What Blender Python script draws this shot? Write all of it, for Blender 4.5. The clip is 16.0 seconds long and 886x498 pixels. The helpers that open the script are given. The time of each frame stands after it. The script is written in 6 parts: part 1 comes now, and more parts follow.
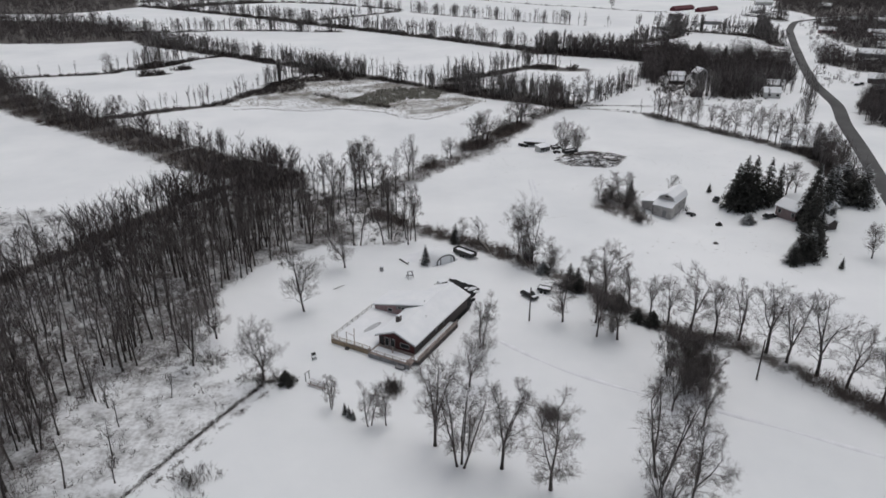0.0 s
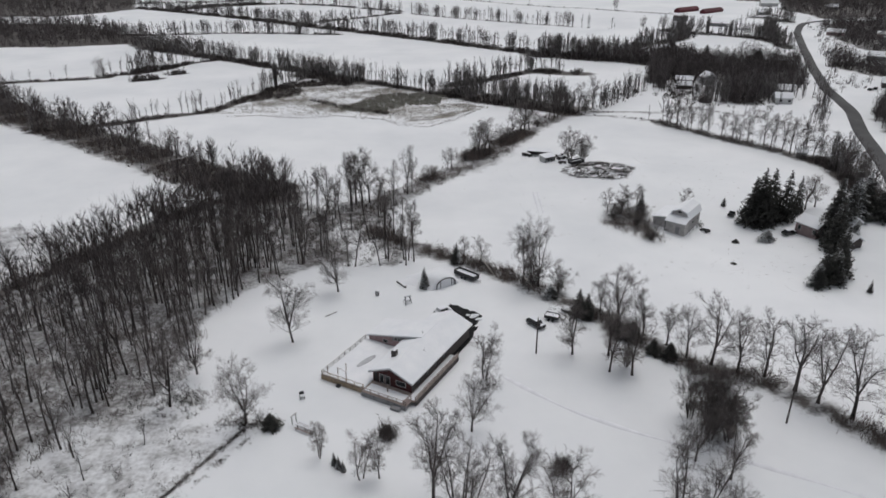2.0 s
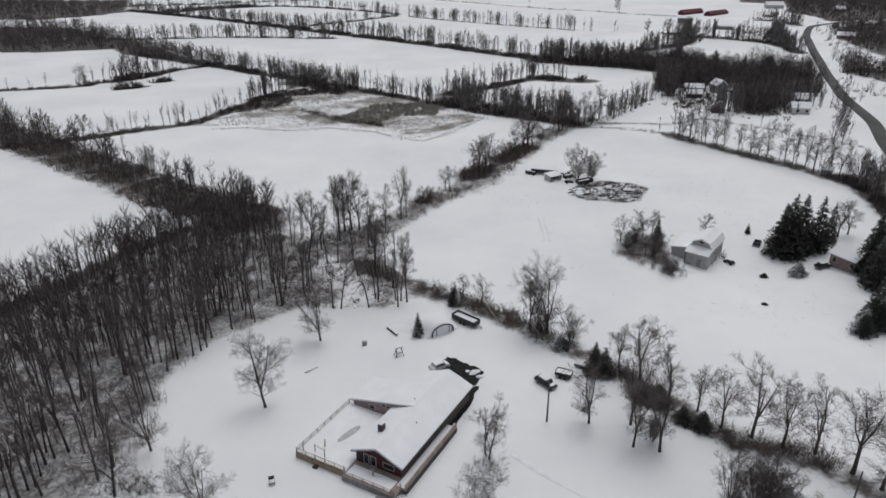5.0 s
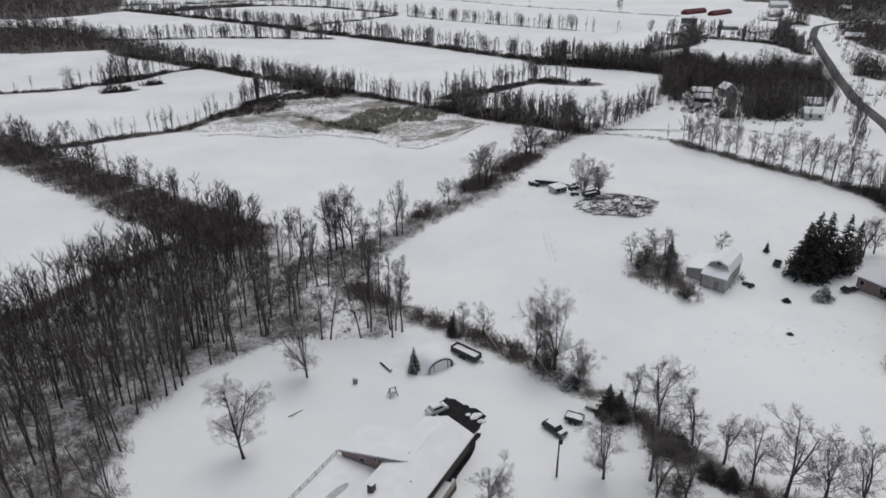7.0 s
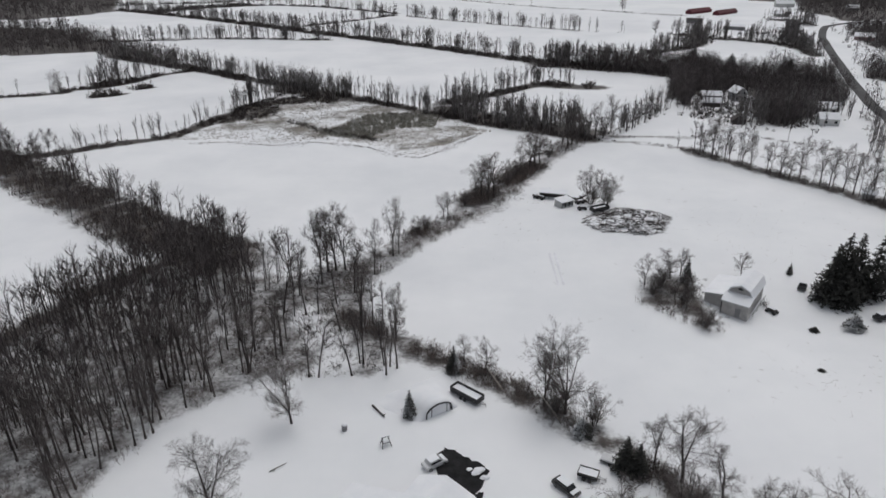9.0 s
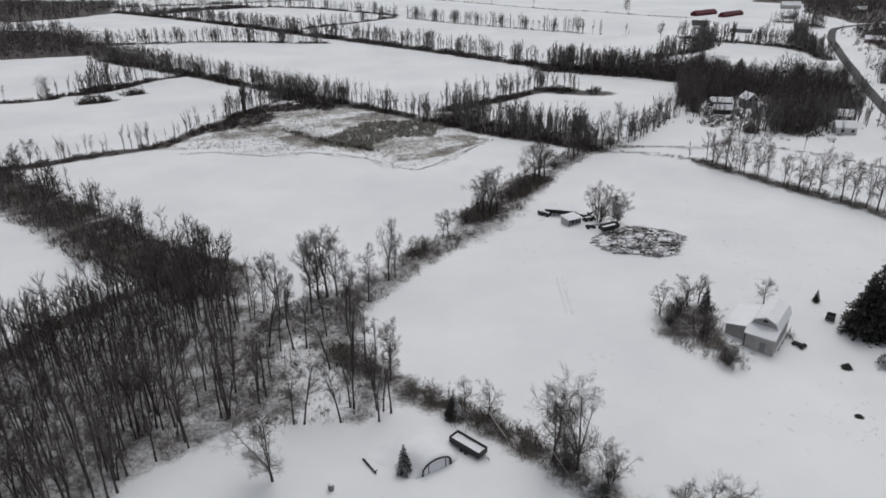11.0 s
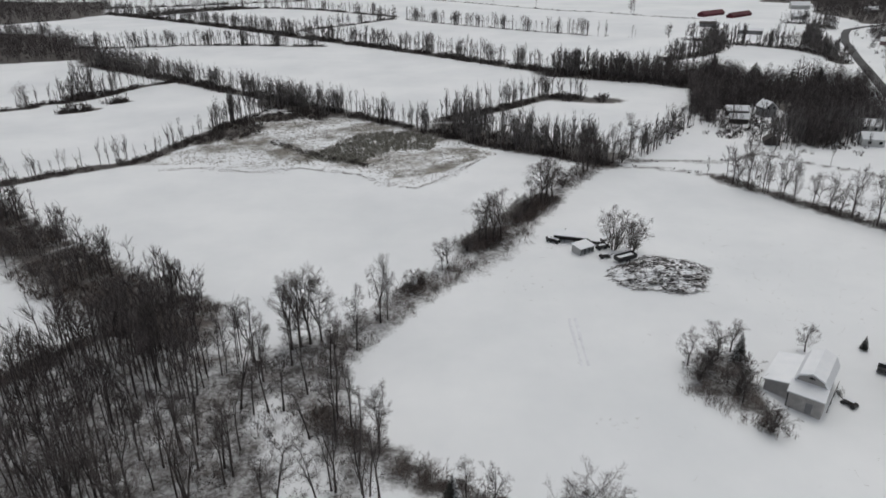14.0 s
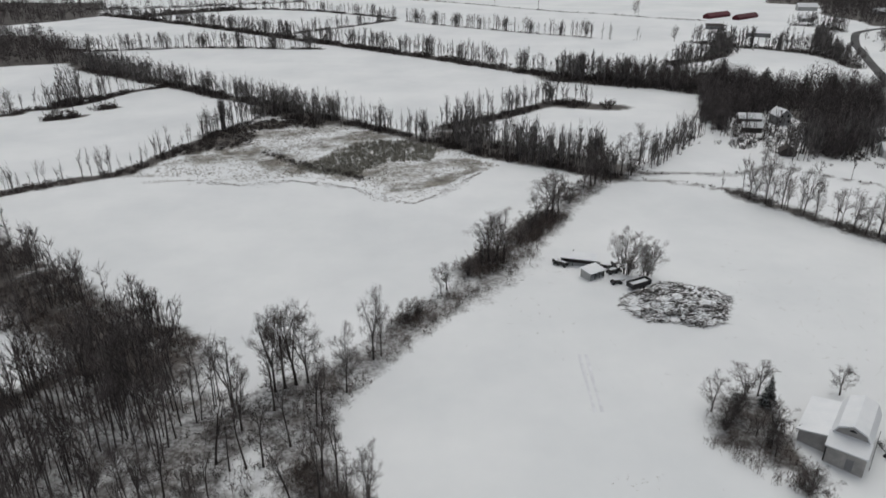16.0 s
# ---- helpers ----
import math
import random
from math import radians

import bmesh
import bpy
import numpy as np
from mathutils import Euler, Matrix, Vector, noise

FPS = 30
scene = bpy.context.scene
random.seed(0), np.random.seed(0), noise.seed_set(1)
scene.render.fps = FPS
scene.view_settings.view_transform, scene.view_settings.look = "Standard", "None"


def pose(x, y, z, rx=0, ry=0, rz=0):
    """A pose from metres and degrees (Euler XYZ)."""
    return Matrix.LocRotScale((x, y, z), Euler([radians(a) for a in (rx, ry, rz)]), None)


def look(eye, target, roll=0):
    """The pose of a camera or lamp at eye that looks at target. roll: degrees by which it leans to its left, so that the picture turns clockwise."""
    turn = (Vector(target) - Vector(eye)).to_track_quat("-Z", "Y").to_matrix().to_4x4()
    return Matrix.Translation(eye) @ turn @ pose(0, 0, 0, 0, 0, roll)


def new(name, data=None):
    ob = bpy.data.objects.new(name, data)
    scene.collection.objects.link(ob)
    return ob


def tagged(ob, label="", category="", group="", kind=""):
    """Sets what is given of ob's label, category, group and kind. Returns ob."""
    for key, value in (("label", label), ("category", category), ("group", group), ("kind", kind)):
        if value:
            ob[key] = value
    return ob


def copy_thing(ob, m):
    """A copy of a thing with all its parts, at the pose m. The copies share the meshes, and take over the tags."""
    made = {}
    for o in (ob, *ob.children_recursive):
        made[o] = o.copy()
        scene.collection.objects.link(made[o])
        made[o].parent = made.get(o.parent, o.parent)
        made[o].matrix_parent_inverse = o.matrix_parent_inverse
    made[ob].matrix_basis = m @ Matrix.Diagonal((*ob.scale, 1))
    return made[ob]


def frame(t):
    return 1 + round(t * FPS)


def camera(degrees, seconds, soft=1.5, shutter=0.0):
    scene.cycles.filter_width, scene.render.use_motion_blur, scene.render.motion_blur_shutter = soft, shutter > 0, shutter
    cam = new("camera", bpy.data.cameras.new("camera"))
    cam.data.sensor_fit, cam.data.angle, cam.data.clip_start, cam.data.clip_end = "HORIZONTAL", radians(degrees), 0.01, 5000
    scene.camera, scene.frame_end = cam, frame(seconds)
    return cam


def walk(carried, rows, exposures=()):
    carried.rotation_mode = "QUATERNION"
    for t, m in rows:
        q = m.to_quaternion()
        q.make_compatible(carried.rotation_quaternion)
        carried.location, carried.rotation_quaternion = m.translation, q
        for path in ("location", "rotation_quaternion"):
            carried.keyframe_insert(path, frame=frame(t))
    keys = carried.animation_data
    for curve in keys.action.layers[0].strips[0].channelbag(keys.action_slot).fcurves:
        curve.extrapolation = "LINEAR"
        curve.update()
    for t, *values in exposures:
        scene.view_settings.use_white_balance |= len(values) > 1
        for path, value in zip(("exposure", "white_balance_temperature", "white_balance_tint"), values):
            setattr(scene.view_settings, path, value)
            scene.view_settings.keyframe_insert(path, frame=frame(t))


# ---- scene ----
cam = camera(66.0, 16.0, soft=1.65)
PATH = [
    (0, (0.00, 0.00, 74.27), (0.30, 91.12, 33.07), -0.07),
    (0.5, (0.11, 2.99, 74.30), (0.34, 94.12, 33.13), -0.09),
    (1, (0.19, 5.84, 74.32), (0.36, 96.97, 33.15), -0.11),
    (1.5, (0.27, 8.86, 74.35), (0.40, 99.99, 33.19), -0.13),
    (2, (0.38, 12.16, 74.41), (0.47, 103.31, 33.29), -0.15),
    (2.5, (0.49, 15.50, 74.48), (0.56, 106.67, 33.40), -0.16),
    (3, (0.58, 18.95, 74.55), (0.67, 110.13, 33.49), -0.18),
    (3.5, (0.70, 22.46, 74.59), (0.81, 113.65, 33.54), -0.19),
    (4, (0.83, 26.03, 74.63), (0.97, 117.22, 33.59), -0.20),
    (6.5, (1.25, 42.71, 74.95), (1.57, 133.83, 33.74), -0.17),
    (7, (1.34, 46.17, 74.96), (1.64, 137.25, 33.68), -0.18),
    (7.5, (1.45, 49.63, 74.98), (1.73, 140.67, 33.62), -0.20),
    (8, (1.60, 52.93, 75.00), (1.85, 143.95, 33.58), -0.21),
    (8.5, (1.71, 56.32, 75.04), (1.92, 147.32, 33.59), -0.22),
    (9, (1.79, 59.77, 75.09), (1.98, 150.77, 33.62), -0.24),
    (11.5, (2.43, 76.39, 75.33), (2.40, 167.42, 33.94), -0.30),
    (12, (2.53, 79.75, 75.36), (2.47, 170.78, 33.97), -0.32),
    (12.5, (2.60, 83.08, 75.39), (2.50, 174.10, 33.98), -0.35),
    (13, (2.71, 86.43, 75.41), (2.59, 177.44, 33.98), -0.37),
    (13.5, (2.85, 89.70, 75.44), (2.71, 180.69, 33.96), -0.40),
    (14, (2.97, 93.08, 75.48), (2.80, 184.06, 33.96), -0.41),
    (14.5, (3.04, 96.53, 75.52), (2.83, 187.49, 33.98), -0.41),
    (15, (3.14, 100.05, 75.58), (2.90, 191.01, 34.03), -0.40),
    (15.5, (3.25, 103.54, 75.63), (2.98, 194.50, 34.09), -0.38),
    (16, (3.39, 106.93, 75.66), (3.10, 197.90, 34.14), -0.36),
]
walk(cam, [(t, look(eye, target, roll)) for t, eye, target, roll in PATH],
     exposures=[(0, -0.34, 6460, 10), (9, -0.35, 6440, 10), (12.5, -0.38, 6480, 9), (16, -0.42, 6560, 7)])

# ---- light ----
world = bpy.data.worlds.new("overcast_sky")
scene.world = world
world.use_nodes = True
wn, wl = world.node_tree.nodes, world.node_tree.links
sky = wn.new("ShaderNodeTexSky")
sky.sky_type = "NISHITA"
sky.sun_disc = False
sky.sun_elevation, sky.sun_rotation = radians(66), radians(25)
sky.dust_density, sky.air_density = 4.0, 1.0
pale = wn.new("ShaderNodeHueSaturation")
pale.inputs["Saturation"].default_value = 0.30
wl.new(sky.outputs[0], pale.inputs["Color"])
wl.new(pale.outputs[0], wn["Background"].inputs[0])
wn["Background"].inputs[1].default_value = 0.125
sun = new("sun", bpy.data.lights.new("sun", "SUN"))
sun.data.energy, sun.data.angle, sun.data.color = 0.5, radians(75), (1.0, 0.98, 0.95)
sun.matrix_world = look((0, 0, 200), (math.sin(radians(25)) * -81, math.cos(radians(25)) * -81, 17))


# ---- materials ----
def mat(name, a, b, scale=1.0, rough=0.85, metal=0.0, bump=0.3, coarse=0.3, spread=0.15, island=False, space="Object", fine=6.0):
    """Two tones mixed by noise at two scales, with a little relief, and a tone that differs from piece to piece."""
    m = bpy.data.materials.new(name)
    m.use_nodes = True
    n, l = m.node_tree.nodes, m.node_tree.links
    p = n["Principled BSDF"]
    p.inputs["Roughness"].default_value, p.inputs["Metallic"].default_value = rough, metal
    co = n.new("ShaderNodeTexCoord")
    big, small = n.new("ShaderNodeTexNoise"), n.new("ShaderNodeTexNoise")
    big.inputs["Scale"].default_value, small.inputs["Scale"].default_value = scale, scale * fine
    big.inputs["Detail"].default_value = small.inputs["Detail"].default_value = 4
    for t in (big, small):
        l.new(co.outputs[space], t.inputs["Vector"])
    add = n.new("ShaderNodeMath")
    add.operation = "MULTIPLY_ADD"
    add.inputs[1].default_value = coarse
    l.new(small.outputs[0], add.inputs[0])
    l.new(big.outputs[0], add.inputs[2])
    ramp = n.new("ShaderNodeValToRGB")
    ramp.color_ramp.elements[0].position, ramp.color_ramp.elements[1].position = 0.42, 0.85
    ramp.color_ramp.elements[0].color, ramp.color_ramp.elements[1].color = (*a, 1), (*b, 1)
    l.new(add.outputs[0], ramp.inputs[0])
    hs = n.new("ShaderNodeHueSaturation")
    rnd = n.new("ShaderNodeNewGeometry" if island else "ShaderNodeObjectInfo")
    mr = n.new("ShaderNodeMapRange")
    mr.inputs["To Min"].default_value, mr.inputs["To Max"].default_value = 1 - spread, 1 + spread
    l.new(rnd.outputs["Random Per Island" if island else "Random"], mr.inputs["Value"])
    l.new(mr.outputs[0], hs.inputs["Value"])
    l.new(ramp.outputs[0], hs.inputs["Color"])
    l.new(hs.outputs[0], p.inputs["Base Color"])
    if bump:
        bp = n.new("ShaderNodeBump")
        bp.inputs["Strength"].default_value, bp.inputs["Distance"].default_value = bump, 0.05
        l.new(small.outputs[0], bp.inputs["Height"])
        l.new(bp.outputs[0], p.inputs["Normal"])
    return m


BARK = mat("bark", (0.038, 0.033, 0.032), (0.085, 0.073, 0.068), 2.0, 0.95, spread=0.35)
TWIG = mat("twigs", (0.07, 0.061, 0.060), (0.15, 0.132, 0.127), 0.5, 0.95, bump=0, spread=0.3)
WOODS = mat("woodland_bark", (0.046, 0.040, 0.040), (0.125, 0.108, 0.107), 0.3, 0.95, bump=0, spread=0.4, island=True)
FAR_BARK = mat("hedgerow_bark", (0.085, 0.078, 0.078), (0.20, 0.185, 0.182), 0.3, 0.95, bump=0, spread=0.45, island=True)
PALE_BARK = mat("pale_bark", (0.30, 0.27, 0.24), (0.48, 0.45, 0.41), 2.0, 0.9)
BRUSH = mat("brush_stems", (0.034, 0.029, 0.028), (0.105, 0.088, 0.082), 0.3, 0.95, bump=0, spread=0.4, island=True)
SHRUB = mat("brown_brush_stems", (0.062, 0.050, 0.046), (0.17, 0.138, 0.127), 0.3, 0.95, bump=0, spread=0.4, island=True)
ALDER = mat("alder_twigs", (0.22, 0.212, 0.182), (0.34, 0.325, 0.285), 0.3, 0.95, bump=0, spread=0.3, island=True)
REED = mat("dry_reeds", (0.20, 0.18, 0.155), (0.38, 0.345, 0.30), 0.3, 0.95, bump=0, spread=0.3, island=True)
NEEDLE = mat("dark_needles", (0.026, 0.026, 0.024), (0.066, 0.066, 0.058), 1.5, 0.9, bump=0, spread=0.3, island=True)
SNOW = mat("settled_snow", (0.78, 0.80, 0.83), (0.86, 0.87, 0.89), 0.35, 0.7, bump=0.25, spread=0.02)
PACKED = mat("packed_snow", (0.68, 0.69, 0.72), (0.82, 0.83, 0.86), 0.5, 0.7, spread=0.02)
ASPHALT = mat("damp_asphalt", (0.010, 0.010, 0.011), (0.028, 0.028, 0.029), 0.6, 0.95, spread=0.05)
ASPHALT.node_tree.nodes["Principled BSDF"].inputs["Specular IOR Level"].default_value = 0.15
ROADTOP = mat("salted_road", (0.030, 0.030, 0.031), (0.075, 0.074, 0.076), 0.06, 0.8, spread=0.05, fine=12)
# Paler red: on the ranch wing it carries light thrown up by snow.
PALE_RED = mat("pale_red_siding", (0.22, 0.14, 0.145), (0.34, 0.25, 0.25), 1.2, 0.85)
RED = mat("red_siding", (0.050, 0.013, 0.014), (0.085, 0.022, 0.022), 1.2, 0.8)
BARNRED = mat("barn_red_boards", (0.070, 0.010, 0.016), (0.115, 0.018, 0.027), 0.4, 0.8)
GREY = mat("grey_siding", (0.20, 0.20, 0.205), (0.29, 0.29, 0.295), 1.0, 0.8)
BARNWALL = mat("weathered_grey_boards", (0.31, 0.30, 0.29), (0.45, 0.435, 0.425), 0.8, 0.85)
OFFWHITE = mat("off_white_paint", (0.36, 0.36, 0.355), (0.47, 0.47, 0.46), 1.0, 0.7)
DECK = mat("weathered_deck_boards", (0.25, 0.205, 0.185), (0.40, 0.335, 0.305), 1.5, 0.85)
CEDAR = mat("brown_lattice_wood", (0.24, 0.185, 0.125), (0.38, 0.30, 0.21), 1.5, 0.85)
DARK = mat("black_painted_steel", (0.012, 0.012, 0.013), (0.035, 0.035, 0.037), 3.0, 0.5, metal=0.2)
STEEL = mat("dull_steel", (0.20, 0.20, 0.21), (0.34, 0.34, 0.35), 3.0, 0.5, metal=0.8)
WHITEBOARD = mat("white_clapboard", (0.60, 0.60, 0.59), (0.74, 0.74, 0.73), 1.0, 0.7)
BRICK = mat("dark_masonry", (0.045, 0.04, 0.04), (0.10, 0.085, 0.08), 4.0, 0.9)
GLASS = mat("dark_window_glass", (0.012, 0.014, 0.016), (0.02, 0.022, 0.025), 1.0, 0.08, bump=0)
CANVAS = mat("pale_tarpaulin", (0.60, 0.61, 0.62), (0.74, 0.75, 0.76), 1.0, 0.6)
PINK = mat("dull_pink_siding", (0.20, 0.15, 0.15), (0.27, 0.21, 0.205), 1.0, 0.85)
PATCH_GREY = mat("grey_deck_patch", (0.36, 0.37, 0.39), (0.52, 0.53, 0.55), 0.8, 0.5, spread=0.05)
STONE = mat("grey_rubble", (0.08, 0.078, 0.075), (0.22, 0.215, 0.21), 2.0, 0.95)


def ground_material():
    """Snow over earth: trampled and wooded places let leaf litter and dry grass show through."""
    m = bpy.data.materials.new("snow_ground")
    m.use_nodes = True
    n, l = m.node_tree.nodes, m.node_tree.links
    p = n["Principled BSDF"]
    p.inputs["Roughness"].default_value = 0.75
    co = n.new("ShaderNodeTexCoord")

    def noise_at(scale, detail=5):
        t = n.new("ShaderNodeTexNoise")
        t.inputs["Scale"].default_value, t.inputs["Detail"].default_value = scale, detail
        t.inputs["Roughness"].default_value = 0.62
        l.new(co.outputs["Object"], t.inputs["Vector"])
        return t

    def ramp(src, stops):
        r = n.new("ShaderNodeValToRGB")
        e = r.color_ramp.elements
        for i, (at, col) in enumerate(stops):
            s = e[i] if i < 2 else e.new(at)
            s.position, s.color = at, (*col, 1)
        l.new(src, r.inputs[0])
        return r.outputs[0]

    def mix(fac, a, b):
        x = n.new("ShaderNodeMix")
        x.data_type = "RGBA"
        l.new(fac, x.inputs[0])
        l.new(a, x.inputs[6])
        l.new(b, x.inputs[7])
        return x.outputs[2]

    def cover(name, nz, gain):
        at = n.new("ShaderNodeAttribute")
        at.attribute_name = name
        s = n.new("ShaderNodeMath")
        s.operation = "ADD"
        l.new(at.outputs["Fac"], s.inputs[0])
        l.new(nz, s.inputs[1])
        r = n.new("ShaderNodeMapRange")
        r.interpolation_type = "SMOOTHSTEP"
        r.inputs["From Min"].default_value, r.inputs["From Max"].default_value = 1.0 - gain, 1.0 + gain
        l.new(s.outputs[0], r.inputs["Value"])
        return r.outputs[0]

    wide, mid, fine, patch = noise_at(0.02), noise_at(0.22), noise_at(1.3, 6), noise_at(0.26, 8)
    snow = ramp(wide.outputs[0], ((0.32, (0.745, 0.765, 0.785)), (0.62, (0.85, 0.862, 0.875))))
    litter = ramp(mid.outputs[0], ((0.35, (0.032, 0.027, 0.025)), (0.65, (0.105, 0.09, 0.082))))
    straw = ramp(mid.outputs[0], ((0.35, (0.13, 0.12, 0.105)), (0.68, (0.32, 0.30, 0.265))))
    both = n.new("ShaderNodeMath")
    both.operation = "MULTIPLY_ADD"
    both.inputs[1].default_value = 0.4
    half = n.new("ShaderNodeMath")
    half.operation = "MULTIPLY"
    half.inputs[1].default_value = 0.6
    l.new(patch.outputs[0], half.inputs[0])
    l.new(fine.outputs[0], both.inputs[0])
    l.new(half.outputs[0], both.inputs[2])
    c = mix(cover("reed", both.outputs[0], 0.16), snow, straw)
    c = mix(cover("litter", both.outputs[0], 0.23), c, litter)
    l.new(c, p.inputs["Base Color"])
    bp = n.new("ShaderNodeBump")
    bp.inputs["Strength"].default_value, bp.inputs["Distance"].default_value = 0.25, 0.12
    l.new(mid.outputs[0], bp.inputs["Height"])
    l.new(bp.outputs[0], p.inputs["Normal"])
    return m


def needle_snow():
    """Needles with snow lying on whatever faces up."""
    m = NEEDLE.copy()
    m.name = "snow_dusted_needles"
    n, l = m.node_tree.nodes, m.node_tree.links
    p = n["Principled BSDF"]
    geo, sep, mr, nz, mul, mx = (n.new(k) for k in ("ShaderNodeNewGeometry", "ShaderNodeSeparateXYZ", "ShaderNodeMapRange", "ShaderNodeTexNoise", "ShaderNodeMath", "ShaderNodeMix"))
    l.new(geo.outputs["True Normal"], sep.inputs[0])
    mul.operation = "MULTIPLY"
    nz.inputs["Scale"].default_value = 0.9
    l.new(sep.outputs[2], mul.inputs[0])
    l.new(nz.outputs[0], mul.inputs[1])
    mr.inputs["From Min"].default_value, mr.inputs["From Max"].default_value = 0.44, 0.56
    l.new(mul.outputs[0], mr.inputs["Value"])
    mx.data_type = "RGBA"
    src = p.inputs["Base Color"].links[0].from_socket
    l.new(mr.outputs[0], mx.inputs[0])
    l.new(src, mx.inputs[6])
    mx.inputs[7].default_value = (0.66, 0.68, 0.70, 1)
    l.new(mx.outputs[2], p.inputs["Base Color"])
    return m


NEEDLE_SNOW = needle_snow()


# ---- geometry helpers ----
class Soup:
    """Vertices and faces of one mesh, gathered in bulk."""

    def __init__(self):
        self.v, self.f, self.n = [], [], 0

    def put(self, v, f):
        self.v.append(np.asarray(v, float).reshape(-1, 3))
        self.f.append(np.asarray(f, int) + self.n)
        self.n += len(self.v[-1])

    def frusta(self, p0, p1, r0, r1, n=3):
        p0, p1 = np.atleast_2d(p0), np.atleast_2d(p1)
        k = len(p0)
        r0, r1 = np.broadcast_to(r0, k), np.broadcast_to(r1, k)
        d = p1 - p0
        d = d / (np.linalg.norm(d, axis=1, keepdims=True) + 1e-9)
        a = np.cross(d, np.where(np.abs(d[:, 2:3]) > 0.9, (1.0, 0, 0), (0, 0, 1.0)))
        a /= np.linalg.norm(a, axis=1, keepdims=True) + 1e-9
        b = np.cross(d, a)
        t = np.arange(n) * 2 * np.pi / n
        ring = a[:, None] * np.cos(t)[None, :, None] + b[:, None] * np.sin(t)[None, :, None]
        v = np.concatenate([p0[:, None] + ring * r0[:, None, None], p1[:, None] + ring * r1[:, None, None]], 1)
        i = np.arange(n)
        f = np.stack([i, (i + 1) % n, (i + 1) % n + n, i + n], 1)
        self.put(v, (np.arange(k)[:, None, None] * 2 * n + f).reshape(-1, 4))

    def spikes(self, p0, p1, r):
        p0, p1 = np.atleast_2d(p0), np.atleast_2d(p1)
        k = len(p0)
        r = np.broadcast_to(r, k)
        d = p1 - p0
        d = d / (np.linalg.norm(d, axis=1, keepdims=True) + 1e-9)
        a = np.cross(d, np.where(np.abs(d[:, 2:3]) > 0.9, (1.0, 0, 0), (0, 0, 1.0)))
        a /= np.linalg.norm(a, axis=1, keepdims=True) + 1e-9
        b = np.cross(d, a)
        t = np.arange(3) * 2 * np.pi / 3
        ring = a[:, None] * np.cos(t)[None, :, None] + b[:, None] * np.sin(t)[None, :, None]
        v = np.concatenate([p0[:, None] + ring * r[:, None, None], p1[:, None]], 1)
        f = np.array([(0, 1, 3), (1, 2, 3), (2, 0, 3)])
        self.put(v, (np.arange(k)[:, None, None] * 4 + f).reshape(-1, 3))

    def blades(self, p0, p1, w, rng):
        """Thin three-cornered slivers for the finest twigs."""
        k = len(p0)
        a = np.cross(p1 - p0, rng.normal(size=(k, 3)))
        a /= np.linalg.norm(a, axis=1, keepdims=True) + 1e-9
        a *= np.broadcast_to(w, k)[:, None] * 0.5
        self.put(np.stack([p0 - a, p0 + a, p1], 1), np.arange(3 * k).reshape(-1, 3))

    def spread(self, other, at, scale, turn):
        """Many copies of another soup, each at a place, size and turn."""
        k = len(at)
        if not k:
            return
        c, s = np.cos(turn), np.sin(turn)
        scale = np.asarray(scale, float)
        if scale.ndim == 1:
            scale = np.stack([scale] * 3, 1)
        base = 0
        for v, f in zip(other.v, other.f):
            x = v[None] * scale[:, None]
            w = np.stack([x[..., 0] * c[:, None] - x[..., 1] * s[:, None], x[..., 0] * s[:, None] + x[..., 1] * c[:, None], x[..., 2]], -1) + at[:, None]
            g = f - base
            self.put(w, (np.arange(k)[:, None, None] * len(v) + g).reshape(-1, g.shape[1]))
            base += len(v)

    def mesh(self, name):
        me = bpy.data.meshes.new(name)
        v = np.concatenate(self.v)
        me.vertices.add(len(v))
        me.vertices.foreach_set("co", v.ravel())
        loops = np.concatenate([f.ravel() for f in self.f])
        size = np.concatenate([np.full(len(f), f.shape[1]) for f in self.f])
        me.loops.add(len(loops))
        me.loops.foreach_set("vertex_index", loops)
        me.polygons.add(len(size))
        me.polygons.foreach_set("loop_start", np.concatenate([[0], np.cumsum(size)[:-1]]))
        me.update(calc_edges=True)
        return me


def ob_of(name, soup, material, parent=None, label=""):
    me = soup.mesh(name)
    me.materials.append(material)
    ob = new(name, me)
    ob.parent = parent
    return tagged(ob, label)


def part(name, bm, material, parent=None, label="", at=None):
    """Links a bmesh as one mesh object under a thing or under a part."""
    me = bpy.data.meshes.new(name)
    bm.normal_update()
    bm.to_mesh(me)
    bm.free()
    me.materials.append(material)
    ob = new(name, me)
    ob.parent = parent
    if at is not None:
        ob.matrix_local = at
    return tagged(ob, label)


def box(x0, x1, y0, y1, z0, z1, bevel=0.0, bm=None):
    bm = bm or bmesh.new()
    made = bmesh.ops.create_cube(bm, size=1, matrix=Matrix.LocRotScale(((x0 + x1) / 2, (y0 + y1) / 2, (z0 + z1) / 2), None, (x1 - x0, y1 - y0, z1 - z0)))
    if bevel:
        edges = list({e for v in made["verts"] for e in v.link_edges})
        bmesh.ops.bevel(bm, geom=edges, offset=bevel, segments=2, affect="EDGES", profile=0.6)
    return bm


